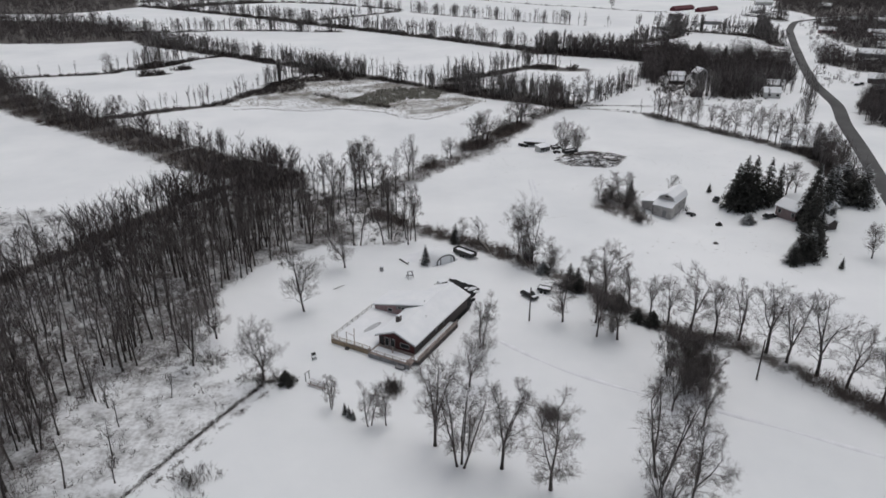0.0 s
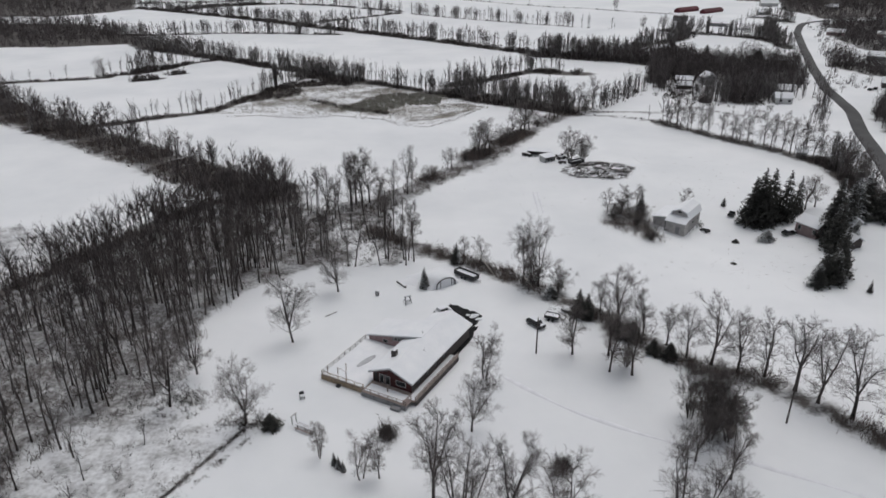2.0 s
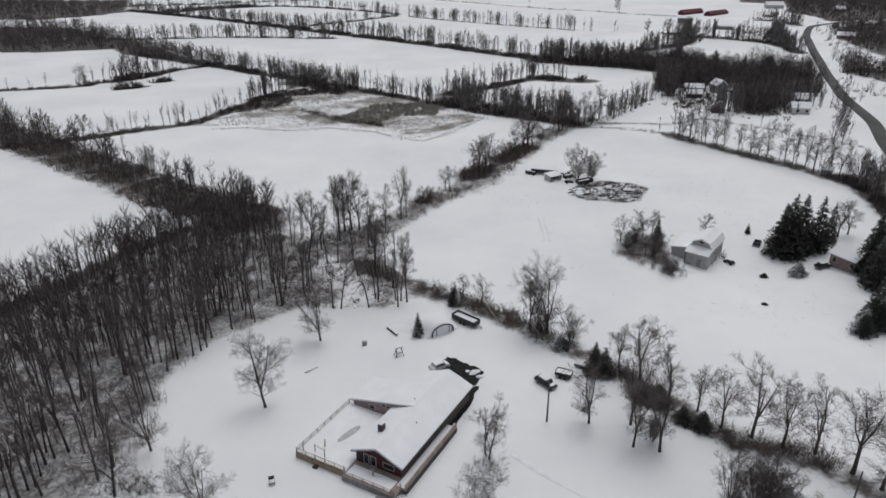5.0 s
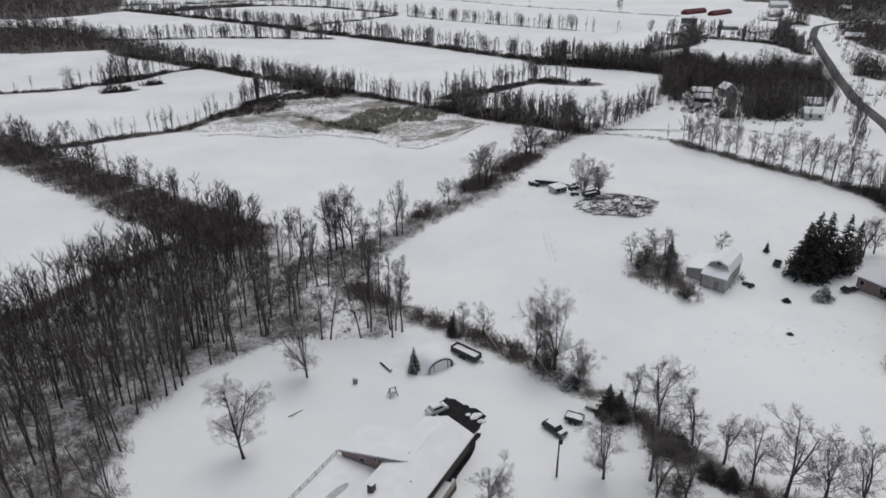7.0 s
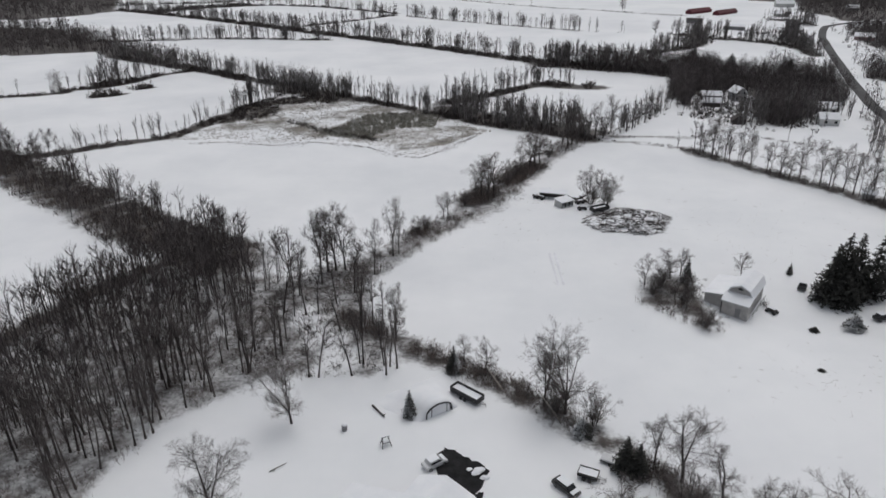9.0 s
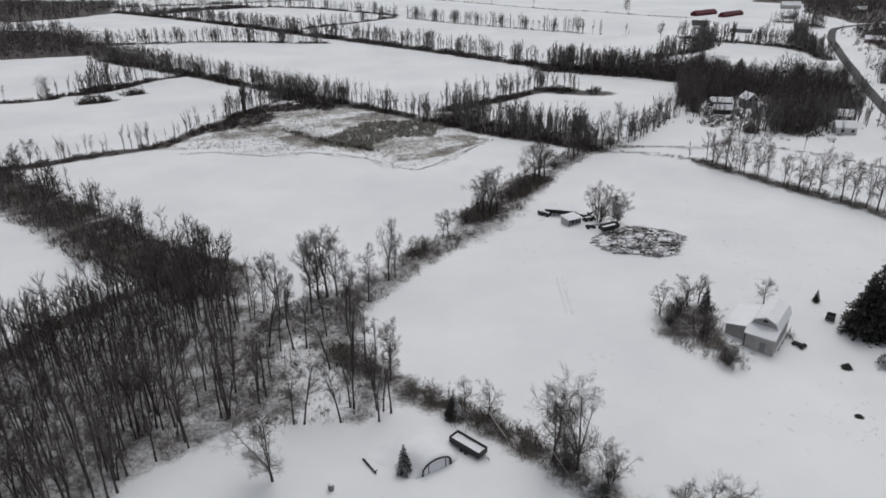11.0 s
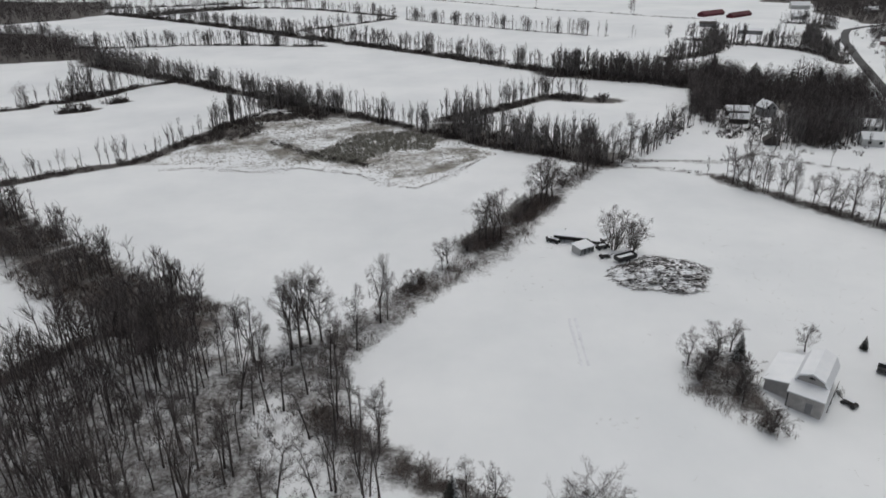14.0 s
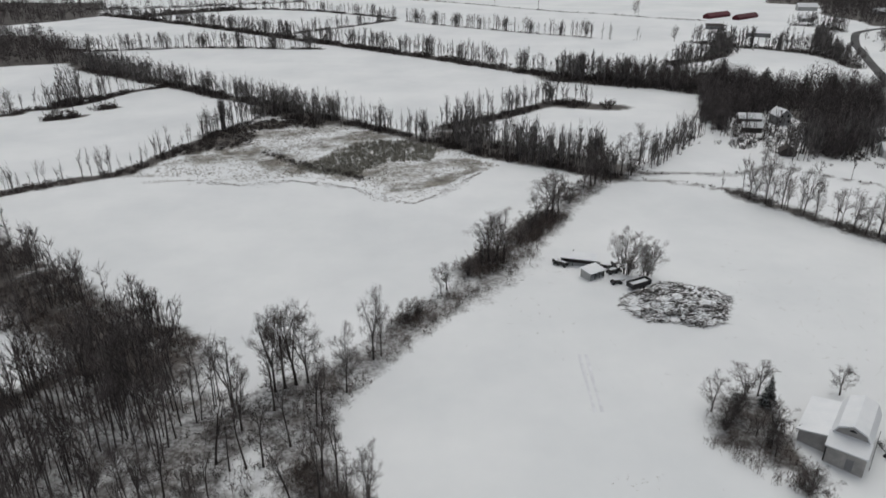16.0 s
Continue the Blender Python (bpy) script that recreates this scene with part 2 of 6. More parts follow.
def prism(points, axis_from, axis_to, axis="y", bm=None):
    """A solid from an outline in the other two axes, drawn out along one axis."""
    bm = bm or bmesh.new()

    def at(a, b, c):
        return (a, c, b) if axis == "y" else (c, a, b) if axis == "x" else (a, b, c)

    one = [bm.verts.new(at(a, b, axis_from)) for a, b in points]
    two = [bm.verts.new(at(a, b, axis_to)) for a, b in points]
    bm.faces.new(one)
    bm.faces.new(two[::-1])
    for i in range(len(points)):
        j = (i + 1) % len(points)
        bm.faces.new((one[j], one[i], two[i], two[j]))
    bmesh.ops.recalc_face_normals(bm, faces=bm.faces[:])
    return bm


def rod(p0, p1, r, n=8, bm=None, r1=None):
    bm = bm or bmesh.new()
    p0, p1 = Vector(p0), Vector(p1)
    m = Matrix.Translation((p0 + p1) / 2) @ (p1 - p0).to_track_quat("Z", "Y").to_matrix().to_4x4()
    bmesh.ops.create_cone(bm, cap_ends=True, segments=n, radius1=r, radius2=r if r1 is None else r1, depth=(p1 - p0).length, matrix=m)
    return bm


def thing(name, x, y, rz=0.0, z=None, label="", category="", group=""):
    e = new(name)
    e.empty_display_size = 0.2
    e.matrix_basis = pose(x, y, gz(x, y) if z is None else z, 0, 0, rz)
    return tagged(e, label, category, group)


def gz(x, y):
    """Height of the ground."""
    dip = -2.4 * np.exp(-((x - 79) / 22) ** 2 - ((y - 189) / 16) ** 2)
    rise = 2.6 * np.exp(-((x - 57) / 18) ** 2 - ((y - 237) / 15) ** 2)
    return 0.22 * np.sin(x / 37 + 1.0) * np.cos(y / 53) + 0.15 * np.sin((x + y) / 23) + dip + rise


# ---- the plan: woods, hedgerows, marsh and road ----
WOODLOT = [(-8, 170), (-22, 178), (-33, 165), (-42, 157), (-50, 142), (-47, 122), (-50, 111), (-60, 103), (-65, 93), (-61, 83), (-61, 72), (-68, 56), (-150, 50), (-122, 120), (-106, 147), (-92, 176), (-78, 208), (-60, 222), (-40, 213), (-26, 197), (-12, 189)]
FAR_WOOD = [(-300, 560), (-254, 574), (-215, 540), (-160, 503), (-168, 520), (-228, 590), (-282, 645), (-352, 725), (-480, 735), (-480, 560)]
BACK_WOOD = [(-432, 800), (-384, 845), (-372, 893), (-440, 1060), (-700, 1090), (-640, 800)]
FARM_WOOD = [(154, 422), (161, 418), (164, 405), (152, 384), (142, 362), (145, 350), (160, 357), (184, 378), (198, 390), (206, 401), (219, 434), (232, 468), (220, 475), (199, 472), (177, 476), (164, 452)]
FARM_LIMB = [(120, 415), (117, 393), (124, 392), (127, 400), (131, 414), (148, 416), (156, 424), (164, 452), (177, 476), (160, 484), (126, 492), (96, 506), (92, 492), (118, 478), (136, 464)]
EAST_WOOD = [(250, 461), (259, 427), (269, 412), (310, 398), (340, 430), (300, 452), (280, 474), (262, 490)]
EAST_BRUSH = [(194, 318), (199, 300), (230, 285), (262, 318), (236, 344), (220, 350)]
ROAD_WOOD = [(318, 575), (345, 655), (368, 704), (420, 730), (500, 762), (470, 690), (400, 560), (340, 470), (306, 470)]
RIDGE_WOOD = [(402, 1000), (448, 960), (398, 860), (400, 800), (396, 752), (470, 775), (560, 800), (760, 1000), (700, 1120), (430, 1060)]
ROADSIDE_WOOD = [(186, 296), (206, 282), (260, 350), (236, 372), (208, 338)]
MARSH = [(-112, 332), (-104, 335), (-86, 336), (-67, 328), (-58, 332), (-49, 333), (-30, 327), (-16, 313), (-6, 308), (5, 325), (24, 345), (15, 356), (-5, 378), (-28, 399), (-54, 420), (-80, 410), (-96, 390), (-100, 358), (-108, 346)]
MARSH_SHRUB = [(-51, 344), (-41, 336), (-28, 334), (-18, 349), (-1, 352), (1, 371), (-13, 379), (-30, 376), (-39, 364), (-44, 351)]
MARSH_BRUSH = [(-102, 357), (-97, 388), (-88, 408), (-70, 418), (-50, 410), (-52, 401), (-66, 401), (-78, 396), (-75, 378), (-84, 369), (-94, 365)]
SCRUB = [(-60, 104), (-49, 112), (-41, 110), (-34, 102), (-43, 86), (-52, 72), (-85, 60), (-68, 92)]
BACK_SCRUB = [(-106, 147), (-92, 176), (-104, 190), (-140, 196), (-150, 150), (-122, 120)]
ISLAND = [(47, 196), (48.5, 203), (53, 208.5), (60, 210.5), (63, 206), (61.5, 199), (60.5, 192), (63.5, 187.5), (61, 184), (56, 187.5), (51.5, 191.5)]
GLADE = [(-42, 196), (-38, 174), (-32, 165), (-25, 166.5), (-17, 167), (-10, 168), (-7, 173), (-9, 181), (-16, 202), (-9, 222), (-14, 226), (-30, 212)]

# name: centre line, width, brush per square metre, brush height, trees per metre, tree height, ground litter
ROWS = {}
ROWS["band"] = ([(-52, 217), (-86, 240), (-114, 264), (-138, 282), (-162, 301), (-197, 326), (-240, 369), (-300, 440), (-370, 522)], 20, 0.42, 2, 1.45, 10.5, 0.95)
ROWS["band_edge"] = ([(-48, 226), (-81, 248), (-109, 271), (-133, 289), (-157, 308), (-192, 334), (-234, 377), (-296, 448)], 5, 0.2, 1.6, 0.8, 11, 0.9)
ROWS["yard"] = ([(-21, 190), (-16, 186), (-10, 181), (-5, 177.5), (1, 172.5), (7.2, 168.2), (14, 163), (25, 152), (35, 140), (44, 127), (50, 121), (60, 117.5), (67, 107.5), (73, 99), (80, 90), (95, 70)], 4.5, 0.8, 2.3, 0, 12, 0.95)
ROWS["lane"] = ([(-23, 203), (-17, 210), (-12, 220), (-5, 231), (4, 243), (13, 254), (22, 268), (35, 294), (50, 320), (58, 331)], 9.5, 0.4, 1.6, 0, 12, 0.72)
ROWS["crest"] = ([(97, 317), (104, 306), (114, 291), (122, 280), (131, 269), (140, 250), (138, 232), (133, 212)], 6, 0.6, 1.9, 0.3, 11, 0.95)
ROWS["lane_clump"] = ([(-7, 233), (-4, 236), (0, 239)], 4.5, 0.9, 2.2, 0, 8, 0.75)
ROWS["lane_verge"] = ([(2, 236), (9, 243), (17, 252), (25, 263)], 6, 0.12, 1.0, 0, 8, 0.5)
ROWS["lane_thicket"] = ([(9, 258), (15, 266), (22, 274), (30, 288), (36, 296)], 8, 0.9, 2.6, 0, 8, 0.85)
ROWS["crest_end"] = ([(142, 258), (142, 240), (137, 222), (134, 208)], 10, 0.7, 2.4, 1.5, 11, 0.95)
ROWS["crest_fence"] = ([(60, 331), (74, 329), (86, 325), (97, 317)], 3, 0.5, 1.0, 0.06, 8, 0.72)
ROWS["marsh_edge"] = ([(-57, 424), (-30, 402), (2, 374), (27, 353), (46, 343), (64, 331)], 7, 0.9, 2.34, 1.35, 11.5, 1.05)
ROWS["copse"] = ([(6, 388), (24, 366), (46, 352), (62, 342)], 22, 0.4, 2.4, 4.2, 12.5, 1)
ROWS["spur"] = ([(4, 400), (34, 424), (59, 450), (74, 446)], 9, 0.75, 2.16, 1.3, 12.5, 1.05)
ROWS["spur_end"] = ([(60, 446), (72, 440), (88, 438)], 12, 0.5, 3, 0.3, 8, 1.1)
ROWS["ditch_row"] = ([(-154, 501), (-118, 470), (-83, 445), (-57, 424)], 9, 0.9, 2.88, 2.025, 11.5, 1.05)
ROWS["ditch_clump"] = ([(-84, 436), (-64, 424), (-48, 414)], 20, 0.25, 3, 3.2, 11.5, 0.95)
ROWS["ditch_far"] = ([(-230, 556), (-190, 528), (-154, 501)], 12, 0.45, 3, 2.6, 11.5, 1.1)
ROWS["field_edge"] = ([(-175, 300), (-142, 317), (-129, 328), (-111, 340), (-99, 377), (-90, 398)], 6, 1.1, 1.7, 0.55, 10, 1.05)
ROWS["marsh_corner"] = ([(-100, 388), (-89, 405), (-80, 424)], 4, 0.4, 1.6, 1.9, 13, 0.7)
ROWS["west_edge"] = ([(-320, 395), (-260, 410), (-215, 423), (-201, 431)], 5, 1.4, 1.6, 0.16, 8, 1.1)
ROWS["bush_line"] = ([(-203, 437), (-186, 446), (-177, 459), (-168, 482), (-150, 498)], 5, 1.0, 2.2, 0.6, 13, 1.1)
ROWS["bush_clump"] = ([(-192, 450), (-186, 452), (-182, 456)], 6, 1.2, 4.0, 1.6, 18, 1.1)
ROWS["field_bush"] = ([(-181, 418), (-174, 422), (-168, 427)], 4, 2.2, 3.0, 0, 8, 1.2)
ROWS["field_bush_east"] = ([(-165, 441), (-159, 443)], 3.5, 2.2, 3.0, 0.4, 8, 1.2)
ROWS["thin_row"] = ([(-300, 640), (-264, 630), (-197, 643), (-140, 642), (-89, 638)], 4.5, 1.05, 1.98, 1.9, 11.5, 1)
ROWS["long_row"] = ([(-372, 900), (-234, 796), (-133, 705), (-69, 650), (9, 578), (75, 515), (100, 503)], 11, 0.75, 3.06, 1.5, 13, 1.1)
ROWS["long_row_east"] = ([(70, 518), (90, 505), (124, 492), (156, 486)], 24, 0.5, 4, 5.0, 13.5, 1.1)
ROWS["cross_row"] = ([(-140, 716), (-94, 767), (-46, 826)], 6, 0.75, 2.25, 0.8, 11.5, 0.95)
ROWS["north_row"] = ([(-300, 930), (-206, 954), (-142, 930), (-46, 846)], 8, 0.75, 2.34, 0.8, 11.5, 0.95)
ROWS["north_dark"] = ([(-320, 880), (-290, 922), (-240, 960)], 30, 0.3, 4, 0.4, 11, 1.1)
ROWS["north_far"] = ([(-420, 960), (-300, 1000), (-180, 1060)], 12, 0.2, 3.0, 0.4, 12, 0.9)
ROWS["middle_row"] = ([(-34, 820), (11, 775), (83, 718), (126, 692)], 4, 0.6, 1.4, 1.3, 12, 0.9)
ROWS["farm_row"] = ([(126, 690), (168, 672)], 3, 0.1, 1.2, 0.14, 13, 0.3)
ROWS["wall_row"] = ([(-60, 1095), (14, 1031), (137, 900), (173, 880), (212, 842), (260, 810)], 3.0, 0.9, 1.3, 0.012, 12, 1.0)
ROWS["farm_trees"] = ([(205, 660), (216, 640), (236, 628)], 18, 0.3, 2.5, 2.4, 14, 0.8)
ROWS["knoll_row"] = ([(150, 560), (178, 578), (200, 600), (214, 640)], 14, 0.4, 2.5, 2.6, 11.5, 0.9)
ROWS["knoll_north"] = ([(236, 628), (262, 602), (268, 575), (262, 545)], 12, 0.35, 2.8, 2.8, 11.5, 0.9)
ROWS["meadow_east"] = ([(74, 338), (84, 352), (98, 372), (110, 388)], 7, 0.3, 1.8, 1.5, 11, 0.5)
ROWS["garden_trees"] = ([(128, 352), (150, 366), (172, 362), (190, 372)], 16, 0.1, 1.6, 1.8, 14, 0.4)
ROWS["road_verge"] = ([(160, 300), (172, 316), (190, 352), (206, 384)], 7, 0.2, 1.5, 0.5, 11, 0.5)
ROWS["road_bend"] = ([(318, 700), (300, 664), (282, 620), (270, 580)], 12, 0.3, 2.4, 1.8, 11, 0.9)
ROWS["village_row"] = ([(262, 470), (240, 440), (222, 395)], 5, 0.2, 1.4, 0.12, 7, 0.4)
ROWS["farmyard_row"] = ([(330, 770), (352, 745), (340, 715)], 16, 0.25, 2.4, 1.6, 13, 0.7)
ROWS["wood_back"] = ([(-112, 136), (-103, 150), (-90, 177), (-79, 203), (-66, 219)], 6, 0.35, 2.6, 0.55, 10, 0.95)
ROWS["lane_fence"] = ([(70, 336), (104, 334), (122, 344), (150, 320), (168, 296)], 2.2, 0.5, 0.8, 0.03, 9, 0.8)
ROAD = [(560, 790), (430, 755), (386, 738), (356, 714), (339, 686), (314.5, 640), (285.5, 572), (244, 472), (212, 392), (196.5, 336), (179, 298), (163.5, 256), (149, 220), (114, 130), (86, 50), (22, -120)]


def lengths(pts):
    p = np.array(pts, float)
    return p, np.concatenate([[0], np.cumsum(np.linalg.norm(np.diff(p, axis=0), axis=1))])


def along(pts, s):
    """Places and directions at distances s along a line."""
    p, d = lengths(pts)
    i = np.clip(np.searchsorted(d, s) - 1, 0, len(p) - 2)
    u = (p[i + 1] - p[i]) / np.linalg.norm(p[i + 1] - p[i], axis=1, keepdims=True)
    return p[i] + u * (s - d[i])[:, None], u


def near_line(q, pts):
    """Distance of each place from a line."""
    best = np.full(len(q), 1e9)
    p = np.array(pts, float)
    for a, b in zip(p[:-1], p[1:]):
        t = np.clip(((q - a) @ (b - a)) / ((b - a) @ (b - a)), 0, 1)
        best = np.minimum(best, np.linalg.norm(q - a - t[:, None] * (b - a), axis=1))
    return best


def inside(q, poly):
    p = np.array(poly, float)
    x, y = q[:, 0], q[:, 1]
    hit = np.zeros(len(q), bool)
    for a, b in zip(p, np.roll(p, -1, 0)):
        hit ^= ((a[1] > y) != (b[1] > y)) & (x < (b[0] - a[0]) * (y - a[1]) / (b[1] - a[1] + 1e-12) + a[0])
    return hit


def depth_in(q, poly):
    """How far inside an outline a place is (minus: outside)."""
    d = near_line(q, poly + poly[:1])
    return np.where(inside(q, poly), d, -d)


def scattered(poly, count, rng):
    p = np.array(poly, float)
    q = rng.uniform(p.min(0), p.max(0), (int(count * 6) + 50, 2))
    return q[inside(q, poly)][:int(count)]


def grounded(q, lift=0.0):
    return np.concatenate([q, (gz(q[:, 0], q[:, 1]) + lift)[:, None]], 1)


# ---- ground ----
def build_ground():
    xs = np.concatenate([[-4500, -3000, -2000, -1300, -900], np.arange(-700, -260, 9), np.arange(-260, 300, 4), np.arange(300, 700, 9), [900, 1300, 2000, 3000, 4500]])
    ys = np.concatenate([[-3000, -1500, -700, -300, -120], np.arange(-60, 48, 12), np.arange(48, 560, 4), np.arange(560, 1150, 6), [1300, 1600, 2100, 3000, 4800]])
    gx, gy = np.meshgrid(xs, ys)
    q = np.stack([gx.ravel(), gy.ravel()], 1).astype(float)
    s = Soup()
    nx, ny = len(xs), len(ys)
    i = (np.arange(ny - 1)[:, None] * nx + np.arange(nx - 1)[None]).ravel()
    s.put(grounded(q), np.stack([i, i + 1, i + 1 + nx, i + nx], 1))
    wob = 2.2 * np.sin(q[:, 0] * 0.31 + 1.3 * np.sin(q[:, 1] * 0.17)) + 1.6 * np.sin(q[:, 1] * 0.43 + q[:, 0] * 0.11)
    litter, reed = np.zeros(len(q)), np.zeros(len(q))
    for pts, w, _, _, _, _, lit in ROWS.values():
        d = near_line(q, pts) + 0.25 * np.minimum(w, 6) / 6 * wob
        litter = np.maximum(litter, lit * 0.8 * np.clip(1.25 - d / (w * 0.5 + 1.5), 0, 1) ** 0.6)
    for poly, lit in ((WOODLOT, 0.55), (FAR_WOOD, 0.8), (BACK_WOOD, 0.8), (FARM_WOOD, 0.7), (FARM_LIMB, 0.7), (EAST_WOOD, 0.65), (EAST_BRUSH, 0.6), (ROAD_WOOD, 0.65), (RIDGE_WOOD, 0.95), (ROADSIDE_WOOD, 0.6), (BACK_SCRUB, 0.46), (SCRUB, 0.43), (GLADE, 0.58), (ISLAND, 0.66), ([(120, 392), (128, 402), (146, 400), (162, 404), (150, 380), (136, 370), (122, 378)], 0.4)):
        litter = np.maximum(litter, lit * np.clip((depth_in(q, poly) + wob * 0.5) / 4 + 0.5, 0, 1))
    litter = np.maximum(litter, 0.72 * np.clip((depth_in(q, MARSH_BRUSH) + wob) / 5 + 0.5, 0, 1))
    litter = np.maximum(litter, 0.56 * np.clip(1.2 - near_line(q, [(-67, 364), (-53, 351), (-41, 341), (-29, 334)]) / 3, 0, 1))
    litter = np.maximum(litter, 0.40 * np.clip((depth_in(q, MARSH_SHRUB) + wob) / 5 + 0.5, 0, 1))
    patch = np.array([0.86 + 0.55 * noise.noise(Vector((x * 0.045, y * 0.06, 2))) + 0.40 * noise.noise(Vector((x * 0.11, y * 0.13, 7))) if -130 < x < 40 and 290 < y < 440 else 0.9 for x, y in q])
    reed = 0.56 * patch * np.clip((depth_in(q, MARSH) + wob * 0.4) / 3 + 0.5, 0, 1)
    ditch = near_line(q, [(-30, 106), (-38, 94), (-43, 86), (-50, 74), (-58, 62)])
    litter = np.maximum(litter, 0.42 * np.clip(1.3 - ditch / 2.5, 0, 1))
    lane = near_line(q, [(-28, 190), (-26.2, 187.4), (-21.5, 181.2), (-17.7, 172.4), (-17.2, 164)]) + 0.3 * wob
    litter *= np.clip(0.35 + (lane - 1.2) / 4, 0.35, 1)
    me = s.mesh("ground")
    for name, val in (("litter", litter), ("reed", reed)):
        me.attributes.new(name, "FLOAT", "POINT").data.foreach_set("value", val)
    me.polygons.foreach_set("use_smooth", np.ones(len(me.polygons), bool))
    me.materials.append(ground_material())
    tagged(new("ground", me), "snow-covered farmland with leaf litter under the trees", "ground", kind="structure")


build_ground()


def ribbon(name, pts, width, lift, material, label, step=4.0, uneven=0.0):
    p, d = lengths(pts)
    s = np.arange(0, d[-1], step)
    c, u = along(pts, s)
    for _ in range(6):
        c[1:-1] = (c[:-2] + 2 * c[1:-1] + c[2:]) / 4
    u = np.gradient(c, axis=0)
    u /= np.linalg.norm(u, axis=1, keepdims=True)
    side = np.stack([-u[:, 1], u[:, 0]], 1)
    w = width / 2 * (1 + uneven * np.sin(s * 0.37))
    a, b = c + side * w[:, None], c - side * w[:, None]
    za = np.maximum(gz(c[:, 0], c[:, 1]), np.maximum(gz(a[:, 0], a[:, 1]), gz(b[:, 0], b[:, 1]))) + lift
    k = len(s)
    v = np.concatenate([np.column_stack([a, za]), np.column_stack([b, za]), np.column_stack([a + side * 0.5, za - 0.4]), np.column_stack([b - side * 0.5, za - 0.4])])
    i = np.arange(k - 1)
    so = Soup()
    so.put(v, np.concatenate([np.stack([i, i + k, i + k + 1, i + 1], 1), np.stack([i + 2 * k, i, i + 1, i + 2 * k + 1], 1), np.stack([i + k, i + 3 * k, i + 3 * k + 1, i + k + 1], 1)]))
    return tagged(ob_of(name, so, material), label, "road", kind="structure")


ribbon("road", ROAD, 5.8, 0.12, ROADTOP, "cleared grey asphalt country road between snow banks")


ribbon("snow_track", [(12, 119), (17, 114), (23, 108.6), (33, 102.6), (44, 97.6)], 0.7, 0.035, PACKED, "faint narrow track pressed into lawn snow", 1.0, 0.5)
ribbon("snow_track", [(47, 96.4), (56, 91.6), (70, 84), (84, 76)], 0.7, 0.035, PACKED, "faint narrow track pressed into lawn snow", 1.0, 0.5)
for dx in (0, 1.3):
    ribbon("snow_track", [(30.1 + dx, 222), (29.8 + dx, 213), (29.6 + dx, 204)], 0.55, 0.035, PACKED, "faint wheel rut in field snow", 1.0, 0.3)


# ---- trees ----
def sprout(rng, p0, p1, k, length, angle, rise):
    """k children from each of the given pieces: start, middle and end."""
    d = p1 - p0
    i = np.repeat(np.arange(len(p0)), k)
    t = rng.uniform(0.15, 1.0, len(i))[:, None]
    d = d[i] / (np.linalg.norm(d[i], axis=1, keepdims=True) + 1e-9)
    r = rng.normal(size=d.shape)
    r -= (r * d).sum(1, keepdims=True) * d
    r /= np.linalg.norm(r, axis=1, keepdims=True)
    a = radians(angle) * rng.uniform(0.6, 1.3, len(i))[:, None]
    w = d * np.cos(a) + r * np.sin(a)
    w[:, 2] += rise
    w /= np.linalg.norm(w, axis=1, keepdims=True)
    n = (length * rng.uniform(0.55, 1.15, len(i)))[:, None]
    s = p0[i] + (p1[i] - p0[i]) * t
    m = s + w * n * 0.5
    w2 = w + rng.normal(0, 0.18, w.shape)
    w2[:, 2] += rise
    w2 /= np.linalg.norm(w2, axis=1, keepdims=True)
    return s, m, m + w2 * n * 0.5


def joined(*soups):
    s = Soup()
    for o in soups:
        s.spread(o, np.zeros((1, 3)), np.ones(1), np.zeros(1))
    return s


def conifer(seed, h, spread, layers, per, droop=0.25, needles=8):
    """Trunk and boughs of a spruce: whorls of boughs, each a fan of needle sprays."""
    rng = np.random.default_rng(seed)
    trunk, crown = Soup(), Soup()
    trunk.frusta([(0, 0, -0.3), (0, 0, h * 0.5)], [(0, 0, h * 0.5), (0, 0, h)], (0.022 * h, 0.012 * h), (0.012 * h, 0.02), 6)
    for i in range(layers):
        t = (i + 0.4) / layers
        z = h * (0.06 + 0.92 * t)
        reach = spread * (1 - t) ** 0.85 * rng.uniform(0.75, 1.15) + 0.12
        n = max(4, int(per * (1 - 0.55 * t)))
        az = rng.uniform(0, 6.28) + np.arange(n) * 6.283 / n + rng.normal(0, 0.2, n)
        ln = reach * rng.uniform(0.65, 1.15, n)
        a = np.column_stack([np.zeros(n), np.zeros(n), z + rng.uniform(-0.8, 0.8, n) * h / layers]) + rng.normal(0, 0.05, (n, 3))
        b = a + np.column_stack([np.cos(az) * ln, np.sin(az) * ln, -droop * ln + rng.normal(0, 0.1, n)])
        trunk.spikes(a, b, 0.03)
        s, m, e = sprout(rng, a + (b - a) * 0.12, b, needles, 0.22 * reach + 0.20, 55, -0.10)
        w = np.cross(e - s, (0, 0, 1.0))
        w /= np.linalg.norm(w, axis=1, keepdims=True) + 1e-9
        w *= (0.085 + 0.04 * reach)
        sag = np.array((0, 0, 0.06)) * (0.6 + reach * 0.3)
        k = len(s)
        v = np.concatenate([s, m + w - sag, e, m - w - sag], 0)
        j = np.arange(k)
        f = np.concatenate([np.stack([j, j + k, j + 2 * k], 1), np.stack([j, j + 2 * k, j + 3 * k], 1)])
        crown.put(v, f)
    return trunk, crown


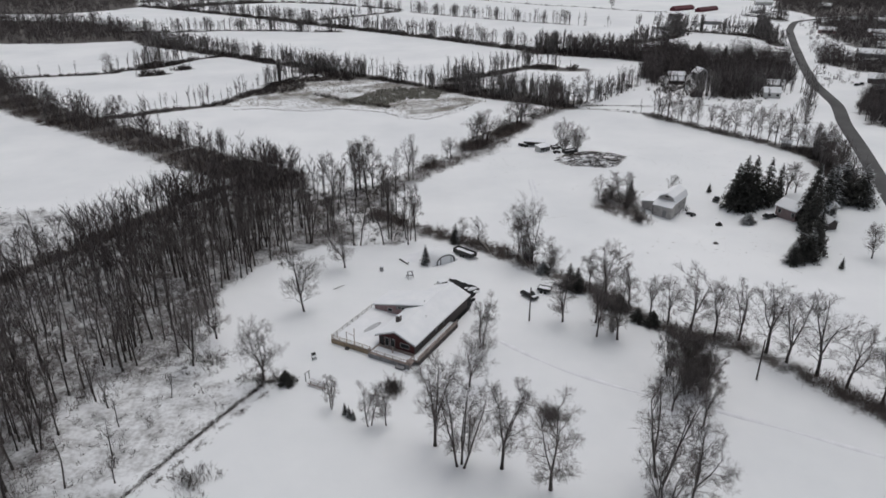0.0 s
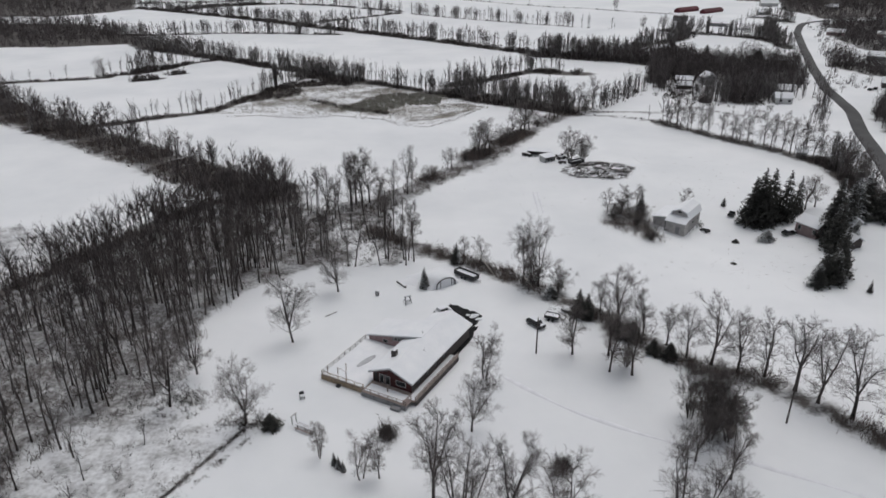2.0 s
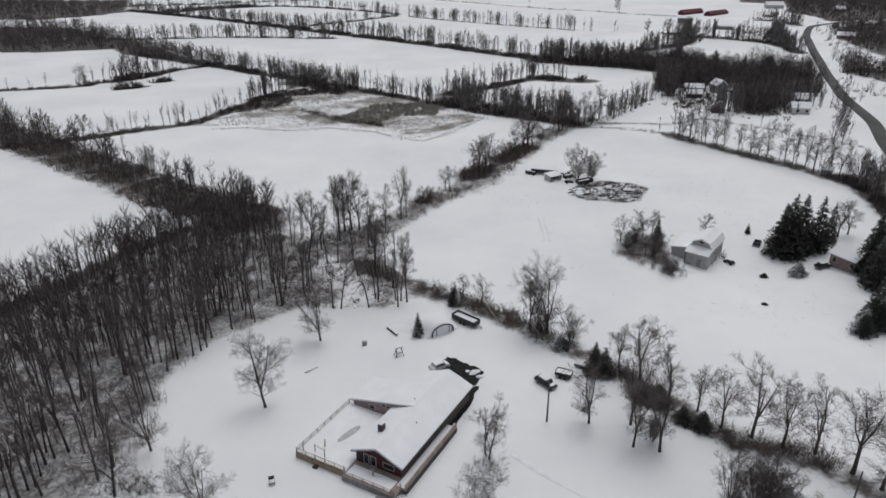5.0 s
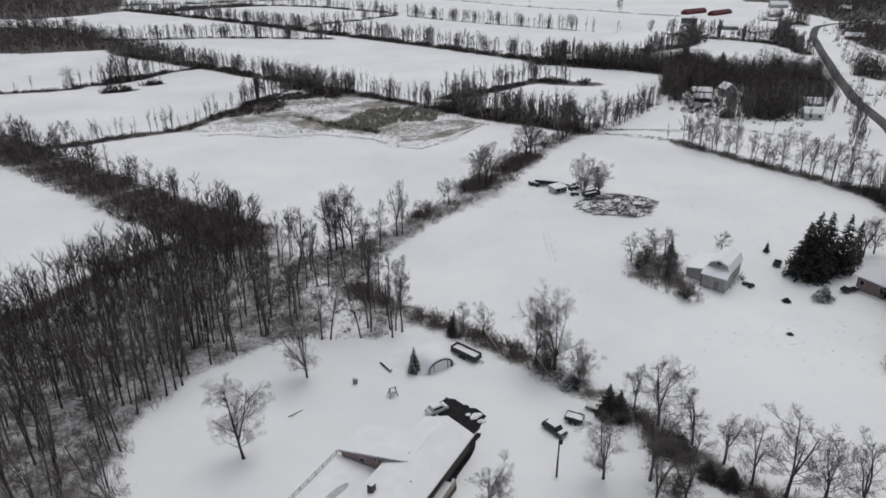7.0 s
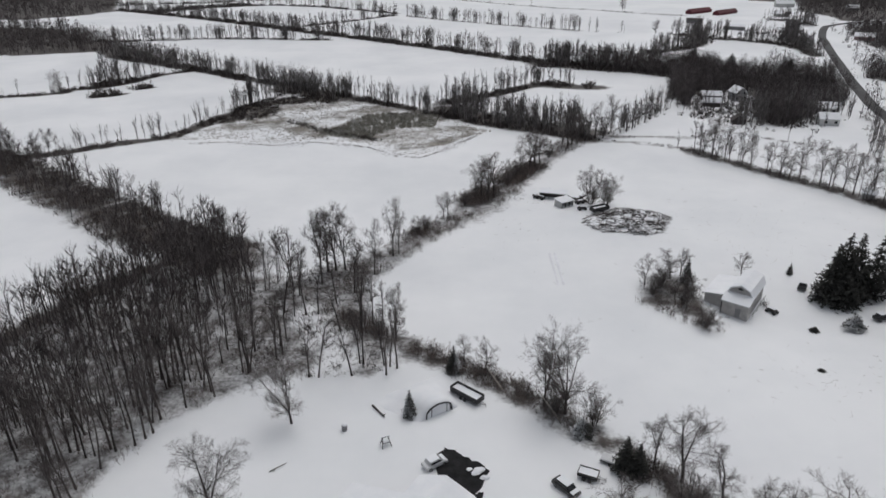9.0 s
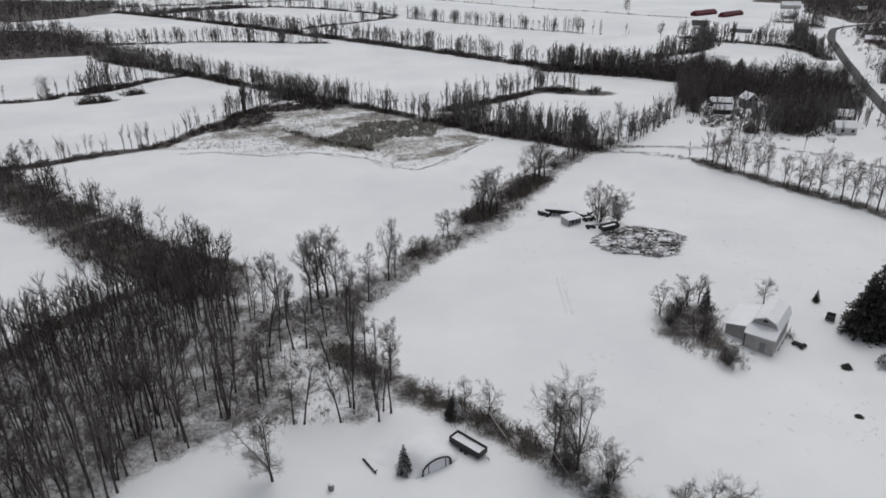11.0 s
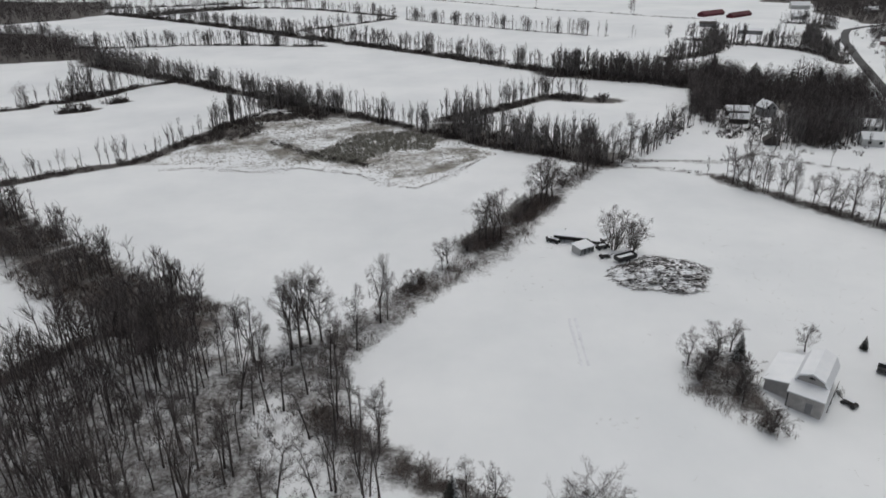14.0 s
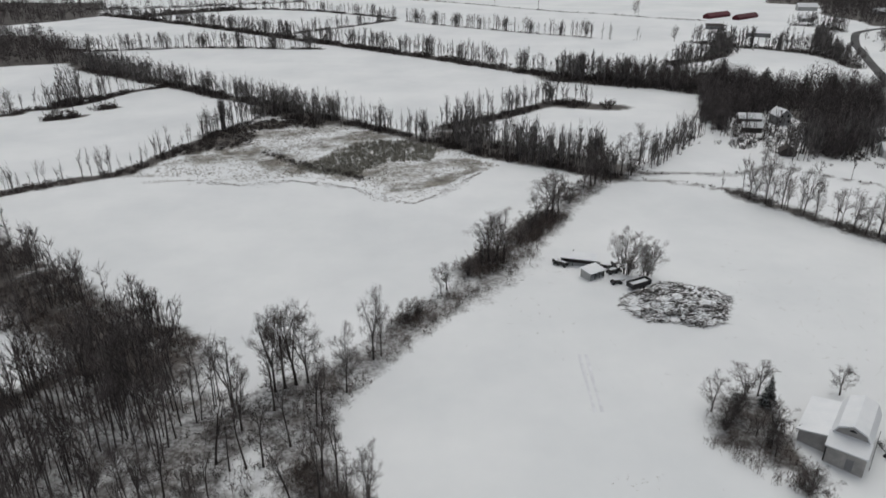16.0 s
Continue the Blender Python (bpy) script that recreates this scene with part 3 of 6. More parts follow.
def bush(seed, stems, h, lean=0.5, k=3, r=0.02, flat=False):
    rng = np.random.default_rng(seed)
    s = Soup()
    a = np.column_stack([rng.normal(0, 0.28 * h, (stems, 2)), np.full(stems, -0.05)])
    b = a + np.column_stack([rng.normal(0, lean * h * 0.45, (stems, 2)), rng.uniform(0.45, 1.0, stems) * h])
    if flat:
        s.blades(a, b, r * 2.4, rng)
    else:
        s.spikes(a, b, r)
    if k:
        p, m, e = sprout(rng, a + (b - a) * 0.25, b, k, h * 0.38, 42, 0.2)
        s.blades(p, e, r * 2.3, rng)
    return s


def course(rng, start, way, length, n, lift, shake):
    """Bent lines from their starts, directions and lengths: n + 1 rows of places."""
    rows, d = [start], way
    for _ in range(n):
        d = d + rng.normal(0, shake, d.shape) + (0, 0, lift)
        d = d / np.linalg.norm(d, axis=1, keepdims=True)
        rows.append(rows[-1] + d * (length / n)[:, None])
    return np.stack(rows)


def offshoots(rng, rows, k, low, angle, up):
    """k side shoots along each bent line: start, direction, the line's number and how far along it they leave."""
    n, m = rows.shape[0] - 1, rows.shape[1]
    i = np.repeat(np.arange(m), k)
    s = low + (1 - low) * (np.tile(np.arange(k), m) + rng.uniform(0.0, 1.0, m * k)) / k
    j = np.minimum((s * n).astype(int), n - 1)
    a, b = rows[j, i], rows[j + 1, i]
    d = (b - a) / (np.linalg.norm(b - a, axis=1, keepdims=True) + 1e-9)
    r = np.cross(d, rng.normal(size=d.shape))
    r /= np.linalg.norm(r, axis=1, keepdims=True) + 1e-9
    w = radians(angle) * rng.uniform(0.7, 1.3, len(i))[:, None]
    way = d * np.cos(w) + r * np.sin(w) + (0, 0, up)
    return a + (b - a) * (s * n - j)[:, None], way / np.linalg.norm(way, axis=1, keepdims=True), i, s


def limb_tree(seed, h, r, fork, wide, leaders, limbs, k2=6, k3=5, k4=4, spread=16, stems=1, fine=1.0, sides=6):
    """Trunk and crown of a leafless tree. The trunk divides at a share of the height into leaders; these bear limbs, the limbs
    branches, the branches twigs and those the finest shoots. wide: crown width over height; spread: the leaders' angle."""
    rng = np.random.default_rng(seed)
    trunk, crown = Soup(), Soup()
    for s in range(stems):
        az = s * 6.283 / stems + rng.uniform(0, 1)
        out = 0.0 if stems == 1 else rng.uniform(0.12, 0.3)
        foot = np.array([[math.cos(az) * 0.5 * (stems > 1), math.sin(az) * 0.5 * (stems > 1), -0.3]])
        way = np.array([[math.cos(az) * out + rng.normal(0, 0.03), math.sin(az) * out + rng.normal(0, 0.03), 1.0]])
        rs = r if stems == 1 else r * 0.75
        axis = course(rng, foot, way, np.array([fork * h + 0.3]), 4, 0.05, 0.035)
        rad = rs * np.array((1.45, 1.0, 0.92, 0.86, 0.8))
        trunk.frusta(axis[:-1, 0], axis[1:, 0], rad[:-1], rad[1:], sides)
        n = leaders
        la = rng.uniform(0, 6.28) + np.arange(n) * 6.283 / n + rng.normal(0, 0.25, n)
        tilt = radians(spread) * rng.uniform(0.6, 1.3, n)
        if n > 1:
            tilt[0] *= 0.35
        base = axis[-1, 0] - axis[-2, 0]
        base = base / np.linalg.norm(base)
        way = base + np.column_stack([np.cos(la) * np.tan(tilt), np.sin(la) * np.tan(tilt), np.zeros(n)])
        ln = (1 - fork) * h * 0.96 * np.append(1.0, rng.uniform(0.78, 0.98, n - 1))
        lead = course(rng, np.repeat(axis[-1], n, 0), way / np.linalg.norm(way, axis=1, keepdims=True), ln, 6, 0.05, 0.07)
        r0 = rs * (0.8 if n == 1 else 0.85 / n ** 0.45)
        taper = r0 * (1 - np.linspace(0, 1, 7)) ** 0.8 + 0.022
        for j in range(6):
            trunk.frusta(lead[j], lead[j + 1], taper[j], taper[j + 1], max(3, sides - 2))
        k1 = max(3, limbs // n)
        a, way, i, u = offshoots(rng, lead, k1, 0.02, 56, 0.12)
        low = max(1, limbs // 6)
        b, wb, _, ub = offshoots(rng, axis, low, 0.6, 58, 0.15)
        a, way, u = np.concatenate([a, b]), np.concatenate([way, wb]), np.concatenate([u, ub * 0])
        ln = wide * h * 0.56 * (0.45 + 1.5 * u * (1 - u) + 0.35 * (1 - u)) * rng.uniform(0.65, 1.1, len(u))
        limb = course(rng, a, way, ln, 4, 0.06, 0.14)
        lr = np.minimum(r0 * 0.5, 0.018 + 0.020 * ln)
        for j in range(4):
            trunk.frusta(limb[j], limb[j + 1], lr * (1 - j / 4.6), lr * (1 - (j + 1) / 4.6), 3)
        a, way, i, u = offshoots(rng, limb, k2, 0.15, 48, 0.10)
        bl = ln[i] * 0.5 * (1.1 - 0.5 * u) * rng.uniform(0.6, 1.15, len(u)) + 0.3
        twig = course(rng, a, way, bl, 2, 0.10, 0.16)
        crown.frusta(twig[0], twig[1], 0.026 * fine, 0.019 * fine, 3)
        crown.spikes(twig[1], twig[2], 0.019 * fine)
        a, way, i, u = offshoots(rng, twig, k3, 0.1, 46, 0.06)
        tl = bl[i] * 0.6 * (1.1 - 0.5 * u) * rng.uniform(0.6, 1.2, len(u)) + 0.15
        shoot = course(rng, a, way, tl, 1, 0.05, 0.1)
        crown.blades(shoot[0], shoot[1], 0.034 * fine, rng)
        if k4:
            a, way, i, u = offshoots(rng, shoot, k4, 0.1, 44, 0.04)
            e = course(rng, a, way, tl[i] * 0.7 + 0.15, 1, 0.05, 0.1)
            crown.blades(e[0], e[1], 0.030 * fine, rng)
    return trunk, crown


def plain_tree(seed, h, r, base, wide, n, w, steep=1.0):
    """A leafless tree of few pieces, for rows and woods farther off: trunk, steep limbs and a haze of twigs. w: twig width."""
    rng = np.random.default_rng(seed)
    trunk, crown = Soup(), Soup()
    top = np.array((rng.normal(0, 0.03 * h), rng.normal(0, 0.03 * h), h))
    mid = top * 0.5 + (rng.normal(0, 0.012 * h), rng.normal(0, 0.012 * h), 0)
    trunk.frusta(np.array([(0, 0, -0.3)]), mid[None], r, r * 0.65, 3)
    trunk.spikes(mid[None], top[None], r * 0.65)
    k = 7
    z = rng.uniform(base, 0.8, k)
    az = rng.uniform(0, 6.28, k)
    a = np.column_stack([top[0] * z, top[1] * z, h * z])
    ln = wide * h * 0.5 * rng.uniform(0.5, 1.05, k) * (1.15 - 0.7 * (z - base) / (1 - base))
    b = a + np.column_stack([np.cos(az) * ln, np.sin(az) * ln, ln * rng.uniform(0.9, 2.0, k) * steep])
    b[:, 2] = np.minimum(b[:, 2], h * 0.97)
    trunk.spikes(a, b, r * 0.38)
    p0 = np.concatenate([np.repeat(a, 2, 0), np.array([top * 0.55 + mid * 0.2])])
    p1 = np.concatenate([np.repeat(b, 2, 0), top[None]])
    i = rng.integers(0, len(p0), n)
    s = rng.uniform(0.15, 1.0, n)[:, None]
    st = p0[i] + (p1[i] - p0[i]) * s
    d = p1[i] - p0[i]
    d = d / np.linalg.norm(d, axis=1, keepdims=True) + rng.normal(0, 0.36, (n, 3)) + (0, 0, 0.35 * steep)
    d /= np.linalg.norm(d, axis=1, keepdims=True)
    en = st + d * (h * 0.14 * rng.uniform(0.5, 1.3, n))[:, None]
    crown.blades(st, en, w * rng.uniform(0.6, 1.2, n), rng)
    return trunk, crown


def round_tree(seed, h, r, base, wide, n, w):
    """A leafless tree of a dense far wood: trunk, long limbs and short twigs filling a rounded crown."""
    rng = np.random.default_rng(seed)
    trunk, crown = Soup(), Soup()
    top = np.array((rng.normal(0, 0.02 * h), rng.normal(0, 0.02 * h), h * 0.97))
    trunk.frusta(np.array([(0, 0, -0.3)]), (top * 0.5)[None], r, r * 0.6, 3)
    trunk.spikes((top * 0.5)[None], top[None], r * 0.6)
    rx, rz, cz = wide * h * 0.5, h * (0.99 - base) * 0.5, h * (0.99 + base) * 0.5
    d = rng.normal(0, 1, (n, 3))
    d /= np.linalg.norm(d, axis=1, keepdims=True)
    en = d * (rx, rx, rz) * (rng.uniform(0.25, 1.0, n) ** 0.5)[:, None] + (0, 0, cz)
    k = en[:9]
    a = np.column_stack([k[:, 0] * 0.05, k[:, 1] * 0.05, np.maximum(k[:, 2] - 0.75 * np.hypot(k[:, 0], k[:, 1]) - 0.1 * h, 0.1 * h)])
    trunk.spikes(a, k, r * 0.4)
    u = en - (0, 0, h * base * 0.6)
    u = u / np.linalg.norm(u, axis=1, keepdims=True) + rng.normal(0, 0.4, (n, 3))
    u /= np.linalg.norm(u, axis=1, keepdims=True)
    crown.blades(en - u * (h * 0.10 * rng.uniform(0.6, 1.4, n))[:, None], en, w * rng.uniform(0.6, 1.2, n), rng)
    return trunk, crown


YARD_KINDS = [limb_tree(11 + i, 14, 0.25, *k, 6, 6, 6, fine=0.85) for i, k in enumerate(((0.22, 0.60, 3, 26), (0.28, 0.52, 3, 24), (0.18, 0.78, 4, 26), (0.24, 0.66, 3, 26)))]
TWIN_KINDS = [limb_tree(31 + i, 13, 0.24, 0.20, 0.50, 2, 13, 6, 6, 5, 13, stems=2 + i % 2, fine=0.85) for i in range(3)]
WILLOW_KINDS = [limb_tree(161 + i, 11, 0.20, 0.10, 0.62, 3, 9, 6, 5, 4, 26, stems=5 + i, fine=1.0) for i in range(2)]
HEDGE_KINDS = [limb_tree(51 + i, 13, 0.24, 0.26 + 0.05 * (i % 3), 0.54 + 0.06 * (i % 2), 3, 20, 5, 5, 5, 17, fine=1.0) for i in range(5)]
WOOD_KINDS = [limb_tree(71 + i, 16, 0.22, 0.36 + 0.05 * (i % 3), 0.36 + 0.05 * (i % 2), 2 + i % 2, 10, 4, 5, 4, 12, fine=1.35, sides=5) for i in range(8)]
POLE_KINDS = [limb_tree(91 + i, 17, 0.19, 0.5, 0.26, 2, 8, 4, 5, 3, 8, fine=1.35, sides=5) for i in range(3)]
DEEP_KINDS = [joined(*plain_tree(81 + i, 16, 0.20, 0.36 + 0.05 * (i % 3), 0.38, 140, 0.08)) for i in range(6)]
MID_KINDS = [joined(*plain_tree(101 + i, 16, 0.19, 0.24, 0.42, 90, 0.12)) for i in range(6)]
FAR_KINDS = [joined(*plain_tree(111 + i, 14, 0.20, 0.14 + 0.07 * (i % 3), 0.19 + 0.05 * (i % 3), 58, 0.165, 2.0)) for i in range(6)]
DARK_KINDS = [joined(*round_tree(121 + i, 14, 0.22, 0.20, 0.46 + 0.06 * (i % 3), 92, 0.19)) for i in range(6)]
LONG_KINDS = [joined(*plain_tree(171 + i, 14, 0.22, 0.14 + 0.07 * (i % 3), 0.20 + 0.05 * (i % 3), 34, 0.27, 2.0)) for i in range(5)]
FOREST_KINDS = [joined(*round_tree(181 + i, 14, 0.24, 0.15, 0.50 + 0.06 * (i % 3), 40, 0.47)) for i in range(5)]
BUSH_KINDS = [bush(131 + i, 11, 1.0, k=3, r=0.015) for i in range(5)]
MID_BUSH = [bush(191 + i, 9, 1.0, k=2, r=0.026, flat=True) for i in range(4)]
FAR_BUSH = [bush(141 + i, 9, 1.0, k=2, r=0.048, flat=True) for i in range(3)]
TUFT_KINDS = [bush(151 + i, 9, 1.0, 0.7, k=0, r=0.035, flat=True) for i in range(3)]


def thing_tree(kind, material=BARK, twigs=TWIG, label="bare grey-brown deciduous tree standing in snow", group="bare trees", name="bare_tree"):
    root = new(name)
    root.empty_display_size = 0.2
    ob_of("trunk", kind[0], material, root)
    ob_of("crown", kind[1], twigs, root, "leafless crown of fine twigs")
    return tagged(root, label, "tree", group)


class Grove:
    """Repeats of a few tree shapes: the first of each is built, the others copied."""

    def __init__(self, kinds, **kw):
        self.kinds, self.kw, self.made = kinds, kw, {}

    def plant(self, i, x, y, scale=1.0, turn=0.0, squash=1.0):
        i %= len(self.kinds)
        m = pose(x, y, float(gz(x, y)), 0, 0, turn) @ Matrix.Diagonal((scale * squash, scale * squash, scale, 1))
        if i not in self.made:
            self.made[i] = thing_tree(self.kinds[i], **self.kw)
            self.made[i].matrix_basis = m
            return self.made[i]
        root = self.made[i]
        ob = copy_thing(root, Matrix())
        ob.matrix_basis = m
        return ob


rng = np.random.default_rng(5)
yard = Grove(YARD_KINDS, label="bare spreading deciduous tree on a snowy lawn", group="yard trees", name="yard_tree")
twin = Grove(TWIN_KINDS, label="bare several-stemmed deciduous tree on a snowy lawn", group="yard trees", name="yard_tree")
willow = Grove(WILLOW_KINDS, label="broad many-stemmed bare tree branching from the ground", group="spreading trees", name="spreading_tree")
hedge = Grove(HEDGE_KINDS, label="bare tree in a brushy hedgerow between snowy fields", group="hedgerow trees", name="hedgerow_tree")
woods = Grove(WOOD_KINDS + POLE_KINDS, label="tall slender bare tree in a snowy woodlot", group="woodlot trees", name="woodlot_tree")

# trees on the lawn: grove, shape, x, y, height
LAWN_TREES = [(yard, 2, -24, 153.5, 12.5), (yard, 3, -30.2, 131.5, 13.5), (yard, 2, -33, 105.5, 12.0), (yard, 1, -1, 87.3, 15.0), (twin, 1, 3, 82.5, 14.0), (yard, 1, 9.3, 82, 14.5), (yard, 0, 16.2, 77.5, 15.5), (twin, 2, 33, 79.5, 18), (yard, 3, 36, 74, 13), (twin, 1, 31, 72, 11), (yard, 2, 45, 102.5, 12), (yard, 2, -46, 120, 11), (yard, 0, 26, 126.5, 11.5), (yard, 1, 32, 120.5, 11)]
EDGE_TREES = [(yard, 1, 36, 119.3, 13), (yard, 1, 33, 126, 12.5), (twin, 2, -19.2, 97, 6.5), (twin, 0, -12, 92.3, 8), (yard, 1, -9.3, 92.5, 7), (yard, 3, -47.5, 110, 12), (yard, 2, 23, 155.5, 15.5), (yard, 2, 5.2, 103.5, 10.5), (twin, 0, 8.2, 118.3, 10.5), (yard, 3, 110.2, 157.7, 9), (yard, 0, 19.6, 157.6, 12.5), (yard, 2, 40, 96, 10), (yard, 1, 44, 92, 9)]
for grove, i, x, y, h in LAWN_TREES + EDGE_TREES:
    grove.plant(i, x, y, h / (14 if grove is yard else 13), 77 * i + 31 * x)

# broad trees that branch from the ground
SPREADING_TREES = [(0, 47.6, 256, 11, 1.0), (1, 52.1, 254.9, 8.5, 1.0), (1, 21.5, 155.8, 5, 1.2), (1, 27.5, 152.5, 6, 1.0)]
LANE_SPREADERS = [(0, 45, 103, 12, 0.8), (1, 44, 101, 11, 0.7), (0, 46.6, 104.5, 9.5, 0.8), (1, 47.5, 101.5, 8, 0.9), (1, 42.5, 106.5, 9, 0.75), (0, 46.5, 100.5, 9, 0.7), (1, 35.5, 122, 5, 1.0), (1, 53.2, 202.5, 5.5, 0.9)]
BARN_SPREADERS = [(1, 56.5, 195.3, 4.5, 1.0), (0, 58.2, 185.5, 5, 1.2), (1, 50.7, 199.5, 5, 1.0), (0, 59.5, 200.2, 5, 1.0), (0, -5.2, 235.6, 4.4, 1.1), (1, -2.6, 237.4, 4.2, 1.2), (1, 9, 257, 4.5, 1.1), (0, 24, 277, 6, 1.0), (1, 27, 282, 6, 1.1), (0, 42, 306, 6, 1.0), (1, 68, 334, 9, 0.9)]
for i, x, y, h, w in SPREADING_TREES + LANE_SPREADERS + BARN_SPREADERS:
    willow.plant(i, x, y, h / 11, 57 * i + 23 * x, w)

# single far trees
for i, x, y, h in ((2, -204.4, 432.3, 10.5), (0, 208, 876, 14), (1, -150, 316, 9), (3, 200, 655, 12), (0, 186, 668, 11), (2, 121, 693, 13)):
    yard.plant(i, x, y, h / 14, 31 * x)

# trees in the hedgerow beside the yard
for i, x, y, h in (
    (3, 38, 139, 13), (0, 42, 134, 10), (2, 45.5, 129.5, 9), (3, 52, 122.5, 14), (1, 56, 120, 12), (0, 60.5, 118.5, 12), (2, 64, 114, 15),
    (3, 66.5, 110.5, 14), (1, 70, 106, 15), (0, 73.5, 102, 13), (2, 77, 97, 12), (3, 80, 92, 13), (0, 84, 86, 12), (1, 48, 125, 10), (2, 35, 143, 8), (3, 10, 168, 7), (1, 6, 170, 6),
):
    hedge.plant(i, x, y, h / 13, 53 * i + 17 * x, 1.15)

# trees along the lane between the two near fields
for i, x, y, h, w in (
    (0, -34.5, 205.4, 14, 0.8), (1, -27.8, 209.8, 16, 0.8), (2, -26.2, 210.9, 16, 0.9), (3, -24.4, 212, 17, 1.0), (0, -22.3, 212.6, 15, 0.9), (4, -14.7, 209.6, 14, 0.6), (1, -10.8, 220.4, 15, 0.6), (2, -9.4, 221.6, 12, 0.6), (3, -7.8, 181.7, 11, 0.7),
    (0, 2.4, 248, 7, 1.0), (4, 3.8, 249.6, 7.5, 1.0), (2, 14.4, 264.4, 12, 1.3), (3, 16.6, 265, 13, 1.4), (1, 18.6, 265.6, 12, 1.3), (4, 12.6, 263, 9, 1.0), (0, 33.2, 293, 13, 1.4), (2, 35.2, 294.4, 13.5, 1.5), (1, 29.6, 288, 9, 1.1), (3, 37.4, 297.6, 11, 1.1),
    (4, 52, 322.4, 14, 1.1), (0, 54, 325, 13, 1.1), (1, 49, 319, 9, 1.1), (2, 58, 330, 10, 1.1), (3, 66, 338, 13, 1.0), (0, -31, 199, 13, 0.8), (2, -18, 203, 12, 0.7), (4, 74, 345, 15, 0.9), (0, 122, 350, 8, 1.2),
):
    hedge.plant(i, x, y, h / 13, 41 * i + 29 * x, w)

# trees on the crest of the barn field
for n in range(27):
    at, _ = along(ROWS["crest"][0], np.array([4 + n * 4.2 + rng.uniform(-2, 2)]))
    x, y = at[0] + rng.uniform(-2, 2, 2)
    hedge.plant(n, x, y, rng.uniform(9.5, 16) / 13, 47 * n, rng.uniform(0.7, 0.95))

# the woodlot: the trees nearest the lawn are single trees, those behind one mass
q = scattered(WOODLOT, 1750, rng)
q = q[(q[:, 0] < -42) | (rng.random(len(q)) < 0.8)]
q = q[depth_in(q, WOODLOT) > 1.0]
open_ground = depth_in(q, GLADE) > 0
q = q[~open_ground | (rng.random(len(q)) < 0.10)]
edge = near_line(q, [(-8, 170), (-22, 178), (-33, 165), (-42, 157), (-50, 142), (-47, 122), (-50, 111), (-61, 103), (-65, 93), (-61, 82), (-61, 72), (-68, 58)])
keep = rng.random(len(q)) < np.clip(0.62 + edge / 55, 0, 1)
q, edge = q[keep], edge[keep]
thin = (q[:, 1] < 150) & (q[:, 0] < -50) & (rng.random(len(q)) < 0.35)
q, edge = q[~thin], edge[~thin]
order = np.argsort(edge)
for n, j in enumerate(order[:190]):
    woods.plant(int(rng.integers(11)), q[j, 0], q[j, 1], rng.uniform(0.58, 0.96), rng.uniform(0, 360))
rest = q[order[190:]]
# saplings in the scrub
for x, y, k in ((-58, 97, 0.45), (-63, 90, 0.5), (-52, 85, 0.4), (-56, 78, 0.55), (-66, 82, 0.6), (-48, 100, 0.3), (-61, 99, 0.55), (-71, 88, 0.7), (-54, 92, 0.35), (-49, 79, 0.35)):
    woods.plant(int(rng.integers(11)), x, y, k, rng.uniform(0, 360), 1.3)
# single trees standing in the glade
for x, y, k in ((-30.7, 172.9, 0.72), (-34.8, 168.6, 0.8), (-21.5, 166.8, 0.8), (-23.3, 166.8, 0.75), (-27.9, 189.9, 0.85), (-33, 190.9, 0.9), (-30.4, 189.4, 0.6), (-25.3, 190.3, 0.8), (-26.7, 204.4, 0.9), (-33.7, 203.9, 0.85),
                (-19.5, 182.9, 0.7), (-14.2, 171.3, 0.7), (-15.3, 167.2, 0.75), (-8.8, 167.4, 0.8), (-7.6, 179.4, 0.75), (-37.7, 181.7, 0.8), (-29.8, 174.4, 0.75), (-30.9, 177.5, 0.7), (-22, 195, 0.8), (-16, 190, 0.8), (-13, 186, 0.75), (-18.5, 200, 0.8)):
    woods.plant(int(rng.integers(11)), x, y, k, rng.uniform(0, 360))
# a clump of four at the corner of the glade
for x, y in ((-13.5, 171), (-9.4, 170.5), (-8.3, 170.2), (-6.9, 169.6), (-10.6, 176.5)):
    woods.plant(int(rng.integers(11)), x, y, rng.uniform(0.75, 0.9), rng.uniform(0, 360))


def mass(name, label, sets, material, category="trees"):
    s = Soup()
    for kinds, at, scale in sets:
        if not len(at):
            continue
        pick = rng.integers(0, len(kinds), len(at))
        turn = rng.uniform(0, 6.28, len(at))
        for i, kd in enumerate(kinds):
            m = pick == i
            s.spread(kd, at[m], scale[m], turn[m])
    ob = ob_of(name, s, material)
    return tagged(ob, label, category, kind="stuff")


mass("woodland", "dense stand of bare slender woodlot trees in snow", [(DEEP_KINDS, grounded(rest), rng.uniform(0.55, 0.92, len(rest)))], WOODS)
q = scattered(WOODLOT, 2100, rng)
q = q[(depth_in(q, GLADE) < 0) | (rng.random(len(q)) < 0.5)]
mass("undergrowth", "low leafless brush on a snowy woodland floor", [(BUSH_KINDS, grounded(q), rng.uniform(0.8, 2.6, len(q)))], SHRUB, "brush")

